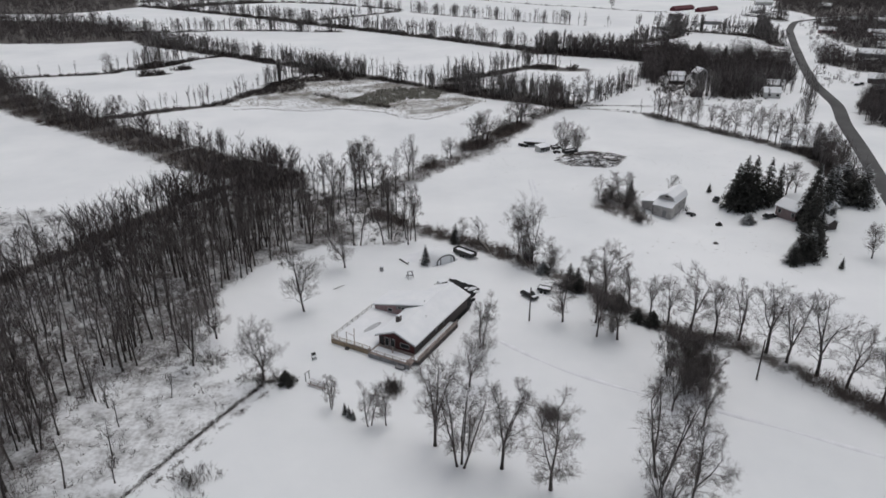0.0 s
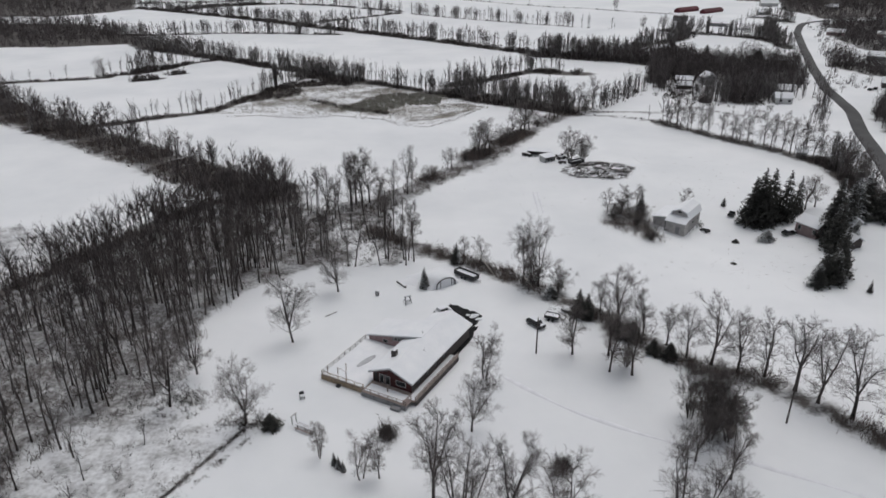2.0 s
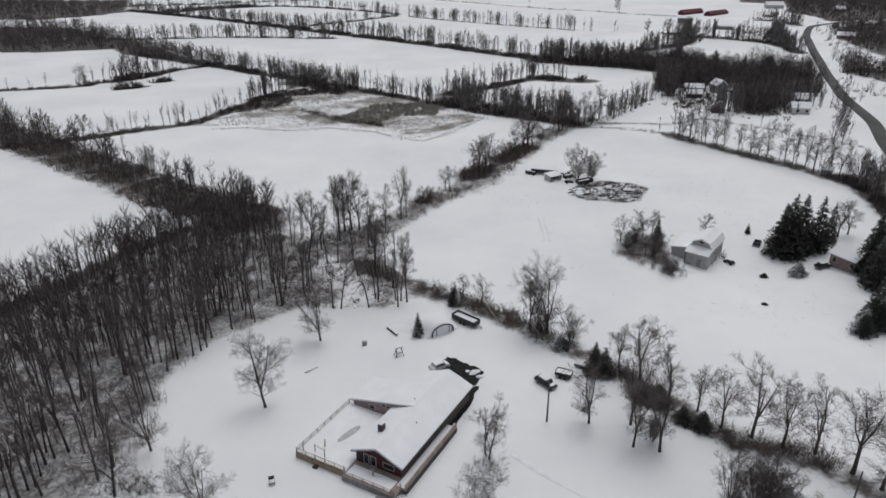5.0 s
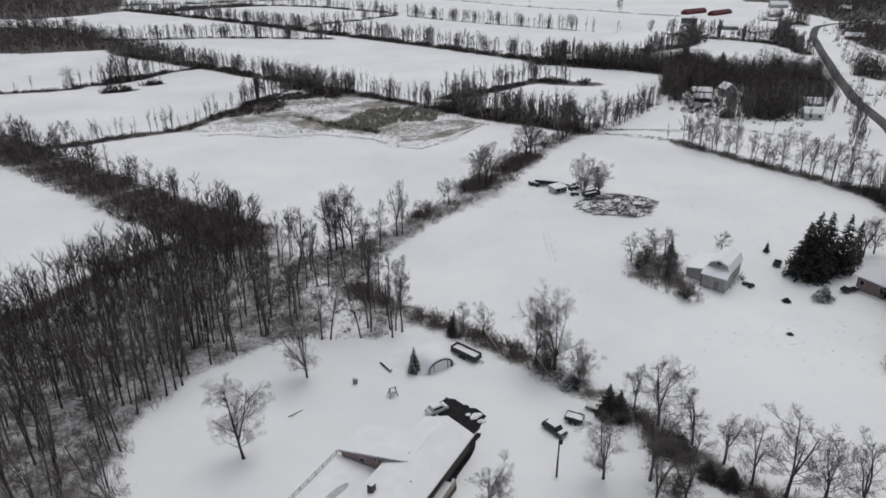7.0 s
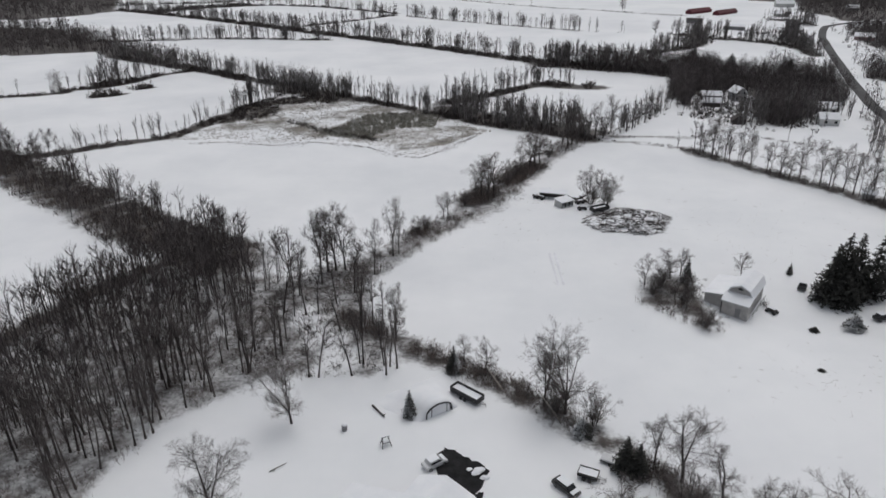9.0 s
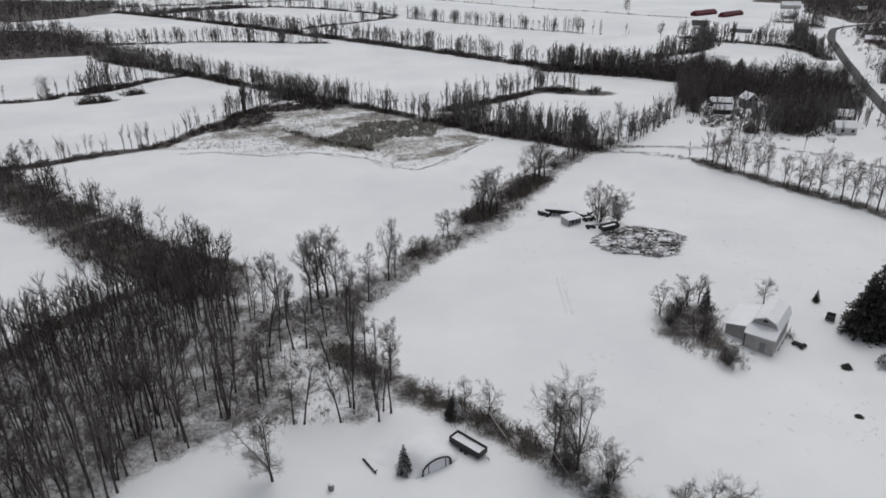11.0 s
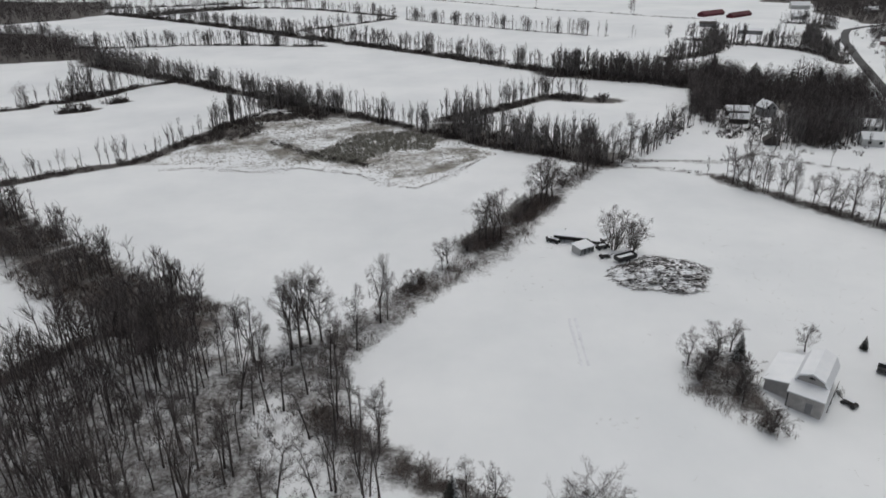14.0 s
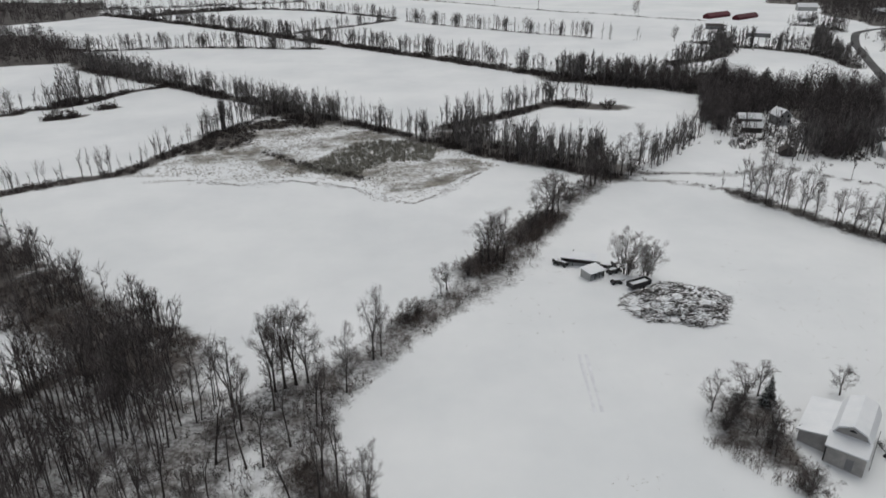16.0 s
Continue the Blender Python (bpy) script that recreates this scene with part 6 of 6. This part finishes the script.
def lawn_shrub(x, y, h, n, wide, label):
    t = thing("lawn_shrub", x, y, label=label, category="shrub")
    rg = np.random.default_rng(int(abs(x) * 11))
    so = Soup()
    for i in range(n):
        at = np.array([[*rg.normal(0, wide, 2), 0.0]])
        so.spread(BUSH_KINDS[i % 5], at, np.array([h * rg.uniform(0.7, 1.0)]), np.array([i * 1.3]))
    ob_of("stem_clump", so, BRUSH, t)


lawn_shrub(19.0, 94.5, 2.3, 32, 0.6, "round dark leafless shrub on a snowy lawn")
lawn_shrub(-9.0, 102.2, 2.4, 32, 0.65, "round grey leafless shrub on a snowy lawn")

# ---- scrapyard and brush heap ----
def heap(name, x, y, rz, sx, sy, h, label, sticks, stones):
    t = thing(name, x, y, rz, label=label, category="pile")
    turn = radians(rz)

    def lie(u, v):
        """Height of the slope under the heap, against that at its middle."""
        return float(gz(x + u * math.cos(turn) - v * math.sin(turn), y + u * math.sin(turn) + v * math.cos(turn)) - gz(x, y))

    def rim(a):
        return 0.92 + 0.10 * math.sin(2 * a + 0.6) + 0.07 * math.sin(5 * a) - 0.34 * math.exp(-((a - 4.15) / 0.42) ** 2)

    bm = bmesh.new()
    bmesh.ops.create_grid(bm, x_segments=52, y_segments=52, size=1.1)
    for v in list(bm.verts):
        r = math.hypot(v.co.x, v.co.y) / rim(math.atan2(v.co.y, v.co.x) % 6.283)
        if r > 1.03:
            bm.verts.remove(v)
            continue
        k = max(0.0, 1 - r) ** 0.5
        u, w = v.co.x * sx, v.co.y * sy
        v.co = Vector((u, w, lie(u, w) + h * k * (0.75 + 0.8 * noise.noise(Vector((u, w, 0)) * 0.6)) - 0.10))
    part("snow_bed", bm, SNOW, t, "lumpy snow over the heap")
    rg = np.random.default_rng(int(abs(x) * 13))
    so = Soup()
    for _ in range(sticks):
        a = rg.uniform(0, 6.28)
        r = math.sqrt(rg.random())
        u, w = math.cos(a) * r * rim(a) * sx, math.sin(a) * r * rim(a) * sy
        if noise.noise(Vector((u, w, 5)) * 0.35) < rg.uniform(-0.55, 0.25) and r < 0.93:
            continue
        p = np.array((u, w, lie(u, w) + h * max(0.0, 1 - r) ** 0.5 * 0.8 + rg.uniform(-0.05, 0.2)))
        g = rg.normal(0.2, 0.9)
        ln = rg.uniform(0.5, 2.4)
        d = np.array((math.cos(g) * ln, math.sin(g) * ln, rg.uniform(-0.2, 0.35)))
        so.frusta(p - d / 2, p + d / 2, rg.uniform(0.02, 0.08), 0.02, 4)
    tagged(ob_of("branch_tangle", so, BRUSH, t), "tangled grey branches")
    for i in range(stones):
        aa, rr = rg.uniform(0, 6.28), math.sqrt(rg.random()) * 0.85
        bm = bmesh.new()
        bmesh.ops.create_icosphere(bm, subdivisions=1, radius=rg.uniform(0.25, 0.6))
        for v in bm.verts:
            v.co *= 1 + 0.5 * noise.noise(v.co * 3 + Vector((i, 0, 0)))
            v.co.z *= 0.7
        u, w = math.cos(aa) * rr * sx * rim(aa), math.sin(aa) * rr * sy * rim(aa)
        part("boulder", bm, STONE, t, at=pose(u, w, lie(u, w) + h * max(0, 1 - rr) ** 0.5 * 0.75 + 0.1, 0, 0, 40 * i))


heap("brush_heap", 54.6, 238.4, 0, 12.4, 12.6, 0.9, "broad heap of branches and rubble under patchy snow", 2100, 45)


def lean_shed(x, y, rz, w, d, h, label):
    t = thing("lean_shed", x, y, rz, label=label, category="shed")
    part("back_wall", box(-w / 2, w / 2, d / 2 - 0.08, d / 2, -0.2, h + 0.3), BARNWALL, t)
    for s in (-1, 1):
        part("side_wall", prism([(-d / 2, -0.2), (d / 2 - 0.084, -0.2), (d / 2 - 0.084, h + 0.3), (-d / 2, h)], s * w / 2 - 0.05, s * w / 2 + 0.05, "x"), OFFWHITE, t, "pale end wall")
    part("roof", prism([(-d / 2 - 0.3, h), (d / 2 + 0.2, h + 0.34), (d / 2 + 0.2, h + 0.56), (-d / 2 - 0.3, h + 0.2)], -w / 2 - 0.25, w / 2 + 0.25, "x"), SNOW, t, "low roof under snow")
    for k in range(4):
        xx = -w / 2 + w * (k + 0.1) / 3.2
        part("front_post", box(xx - 0.07, xx + 0.07, -d / 2, -d / 2 + 0.14, -0.2, h - 0.02), DARK, t)
    # Dark sheet before the back wall deepens the shade in the opening.
    part("dark_lining", box(-w / 2 + 0.06, w / 2 - 0.06, d / 2 - 0.14, d / 2 - 0.084, -0.1, h + 0.1), BRICK, t)
    part("stored_wood", box(-w / 2 + 0.4, w / 2 - 0.4, d / 2 - 1.1, d / 2 - 0.2, -0.1, h * 0.6, 0.1), BRICK, t, "dark stacked firewood")


lean_shed(37.2, 263.0, -16, 8.4, 3.0, 1.9, "low open-fronted shed with snowy roof")
lean_shed(39.3, 255.7, 32, 4.6, 3.4, 1.8, "small pale shed with snowy roof among scrap")


def junk(x, y, kind):
    t = thing("scrap_machine", x, y, 37 * x, label="rusty dark scrap machinery half covered by snow", category="scrap")
    rg = random.Random(int(x * 31 + y))
    part("frame", box(-1.2, 1.2, -0.5, 0.5, 0.3, 0.55, 0.04), DARK, t)
    part("engine", box(-0.2, 0.9, -0.4, 0.4, 0.554, 1.1, 0.08), BRICK, t)
    for sx in (-0.9, 0.9):
        for s in (-1, 1):
            part("wheel", rod((sx, s * 0.52, 0.35), (sx, s * 0.74, 0.35), 0.42, 12), DARK, t)
    part("boom", rod((-1.1, 0, 0.5), (-1.9 - rg.random(), 0.4, 1.0 + rg.random()), 0.08, 6), DARK, t)
    part("snow_cap", box(-1.1, 0.8, -0.42, 0.42, 1.104, 1.22, 0.05), SNOW, t)


for i, (x, y) in enumerate(((33.0, 262.0), (41.6, 262.8), (43.5, 260), (44.4, 257.1), (35.2, 265.4), (44, 250.9), (38.6, 265.0), (36.4, 266.2), (41.2, 265.4), (46.0, 261.6), (31.6, 263.6), (76.3, 193.9), (46.2, 258.6))):
    junk(x, y, i)

# brush island beside the barn
q = np.concatenate([scattered(ISLAND, 75, rng), along([(47, 196), (51.5, 191), (56, 187), (61, 183.6)], rng.uniform(0, 18, 30))[0] + rng.normal(0, 0.6, (30, 2))])
mass("barnside_brush", "tangled leafless brush beside a barn", [(BUSH_KINDS, grounded(q), rng.uniform(0.8, 2.6, len(q)))], SHRUB, "brush")
for i, x, y, h in ((0, 50.1, 204.3, 7), (1, 54.2, 203.5, 6.5), (3, 55.4, 198, 5), (0, 57.1, 207.4, 7.5), (2, 60.1, 208.8, 7), (2, 56.6, 193.4, 4.5), (3, 75.1, 208.9, 6.2), (2, 128, 172, 11), (0, 133, 168, 9), (1, 119, 160, 6), (3, 115, 156, 4), (1, 110.2, 205.2, 10), (0, 114, 207, 9)):
    hedge.plant(i, x, y, h / 13, 71 * i + 13 * x, 1.25)

# ---- houses farther off ----
gable_house("farmhouse", 103.9, 188.1, 28, 6.0, 6.5, 3.2, 4.8, PINK, "dull pinkish clapboard house with snowy roof among tall spruces", windows=(("s", -2, 1.8, 0.9, 1.2), ("s", 2, 1.8, 0.9, 1.2), ("w", -2.5, 1.8, 0.9, 1.2), ("w", 2, 1.8, 0.9, 1.2)), door=0.2)
gable_house("garden_shed", 109.7, 178.3, 10, 2.8, 3.2, 2.2, 3.2, BRICK, "small dark shed with snowy roof", category="shed", door=0.0)
gable_house("garage", 113.9, 189.3, 30, 4.6, 5.5, 2.6, 4.2, OFFWHITE, "pale garage with snowy roof behind spruces", category="garage", windows=(("s", 0, 1.4, 2.6, 1.9),))
gable_house("farmhouse", 151.5, 405, 8, 5.8, 7.2, 4.3, 6.8, GREY, "grey two-storey farmhouse with steep snowy roof", windows=(("s", -2, 1.8, 1.0, 1.4), ("s", 2, 1.8, 1.0, 1.4), ("s", -1.4, 4.2, 1.0, 1.2), ("s", 1.4, 4.2, 1.0, 1.2), ("w", 0, 3.8, 1.0, 1.3), ("w", 2.5, 1.8, 1.0, 1.3)), chimney=(0, 2))
gable_house("brick_house", 139, 407, 80, 5.0, 9.5, 2.6, 4.2, BRICK, "long dark brick house with snowy roof and dark chimneys", windows=(("w", -3, 1.5, 1.1, 1.1), ("w", 0, 1.5, 1.1, 1.1), ("w", 3, 1.5, 1.1, 1.1)), chimney=(0.5, 2), group="village houses")
car("parked_car", 135.5, 377.5, 60, 4.4, WHITECAR, "white car in the yard of a farmhouse")
gable_house("dark_barn", 134, 392, 80, 4, 7.5, 2.4, 4.0, BRICK, "low dark outbuilding among bare trees", category="shed")
gable_house("dark_shed", 133.3, 357.5, -12, 5.6, 4.5, 1.7, 3.7, BRICK, "low dark shed beside a garden hedge", roof=BRICK, category="shed")
gable_house("white_house", 172, 356, 78, 6.5, 8.0, 3.0, 5.0, WHITEBOARD, "low white bungalow with snowy roof", windows=(("w", -2.5, 1.6, 1.2, 1.1), ("w", 1.5, 1.6, 1.2, 1.1)), group="village houses")
gable_house("white_house", 183, 377, 70, 6.5, 9.0, 2.9, 4.9, OFFWHITE, "low white house with snowy roof among trees", windows=(("w", -2, 1.6, 1.2, 1.1), ("w", 2, 1.6, 1.2, 1.1)), group="village houses")
gable_house("grey_house", 136.5, 262, 60, 3.2, 3.6, 2.0, 3.0, OFFWHITE, "tiny pale hut in a hedgerow", category="shed")
gable_house("red_barn", 283, 842, -53, 7.5, 37, 2.4, 5.0, BARNRED, "long dark red barn on a snowy rise", roof=BARNRED, category="barn", group="red barns")
gable_house("red_barn", 307, 829, -50, 7, 38, 2.2, 4.6, BARNRED, "long dark red barn beside another barn", roof=BARNRED, category="barn", group="red barns")
gable_house("farm_shed", 262, 690, 62, 6, 18, 3.2, 4.6, GREY, "long low grey farm shed with snowy roof", category="shed")
gable_house("farm_shed", 245, 745, 70, 6, 14, 3.0, 4.4, GREY, "low dark farm shed near a barn", category="shed", roof=BRICK)
gable_house("white_house", 354, 800, 80, 8, 13, 3.0, 5.6, OFFWHITE, "pale distant farmhouse with snowy roof", windows=(("w", -3, 1.7, 1.3, 1.2), ("w", 3, 1.7, 1.3, 1.2)), group="village houses")
gable_house("white_house", 405, 905, 80, 10, 20, 4.0, 7.5, OFFWHITE, "distant pale farm building with snowy roof", group="village houses")
gable_house("red_house", 339.5, 623, 60, 8, 14, 3.0, 5.4, PALE_RED, "distant faded red house with snowy roof beyond the road", windows=(("w", -3, 1.7, 1.3, 1.2), ("w", 3, 1.7, 1.3, 1.2)), group="distant houses")
gable_house("red_house", 378, 604, 62, 6, 24, 3.0, 5.0, PALE_RED, "long distant red outbuilding with snowy roof", group="distant houses")
gable_house("grey_house", 300, 486, 58, 8, 20, 3.0, 5.6, GREY, "long house with broad snowy roof among bare trees", windows=(("w", -5, 1.7, 1.3, 1.2), ("w", 0, 1.7, 1.3, 1.2), ("w", 5, 1.7, 1.3, 1.2)), group="distant houses")
gable_house("dark_house", 250, 391, 62, 8, 13, 3.0, 5.4, BRICK, "dark brick house with snowy roof beyond the road", windows=(("w", -3, 1.7, 1.3, 1.2), ("w", 3, 1.7, 1.3, 1.2)), chimney=(0, 2), group="distant houses")
car("parked_car", 232, 383, 40, 4.4, BLACKCAR, "dark car on snow outside a roadside house")
car("parked_car", 236.5, 386, 50, 4.4, BLACKCAR, "second dark car with snowy roof near a roadside house")
q = np.array([(228, 394), (269, 510), (298, 538), (327, 623), (320, 610), (305, 560), (312, 580), (342, 660), (350, 650), (330, 590), (286, 520), (262, 470), (243, 402), (350, 600), (365, 640)], float)
q = np.concatenate([q, q + rng.normal(0, 5, q.shape), q + rng.normal(0, 8, q.shape)])
mass("roadside_trees", "bare trees scattered among roadside houses", [(DARK_KINDS, grounded(q), rng.uniform(0.35, 0.8, len(q))), (FAR_BUSH, grounded(q + rng.normal(0, 3, q.shape)), rng.uniform(1.5, 3.0, len(q)))], WOODS)
for x, y, r in ((430, 690, 60), (470, 730, 70), (350, 560, 50), (330, 520, 65), (460, 860, 70)):
    gable_house("distant_house", x, y, r, 8, 12, 3.2, 6.0, GREY, "distant house with snowy roof among trees", windows=(("w", -3, 1.7, 1.3, 1.2), ("w", 2, 1.7, 1.3, 1.2)), group="distant houses")

# field clumps on the western pasture
for x, y, n, rr in ((-181, 433, 5, 7.5), (-166, 440, 4, 5), (-186, 450, 22, 7), (-178, 462, 12, 6), (-205, 432, 4, 5)):
    k = rng.normal(0, 1, (n * 3, 2)) * (rr * 0.55, 2.0) + (x, y)
    tr = rng.normal(0, 1, (n, 2)) * (rr * 0.5, 2.0) + (x, y)
    mass("clump_trees", "small stand of bare trees on a snowy pasture", [(FAR_KINDS, grounded(tr), rng.uniform(0.35, 0.85, n))], WOODS)
    mass("field_clump", "island of dark brush in a snowy pasture", [(FAR_BUSH, grounded(k), rng.uniform(1.4, 3.0, len(k)))], BRUSH, "brush")


# pale leaning dead trunks in the hedgerow
def dead_trunk(x, y, x1, y1, h, r):
    t = thing("dead_tree", x, y, label="pale leaning dead trunk in brush", category="tree")
    dx, dy = x1 - x, y1 - y
    part("trunk", rod((0, 0, -0.3), (dx * 0.55, dy * 0.55, h * 0.5), r, 7, r1=r * 0.75), PALE_BARK, t)
    part("upper_trunk", rod((dx * 0.54, dy * 0.54, h * 0.49), (dx, dy, h), r * 0.75, 6, r1=r * 0.3), PALE_BARK, t)
    part("limb", rod((dx * 0.54, dy * 0.54, h * 0.49), (dx * 0.4 + 1.0, dy * 0.5 + 0.8, h * 0.95), r * 0.45, 5, r1=r * 0.15), PALE_BARK, t)


dead_trunk(13.0, 162.4, 9.7, 165.6, 3.5, 0.16)
dead_trunk(22.2, 153.1, 18.3, 156.6, 4.2, 0.18)
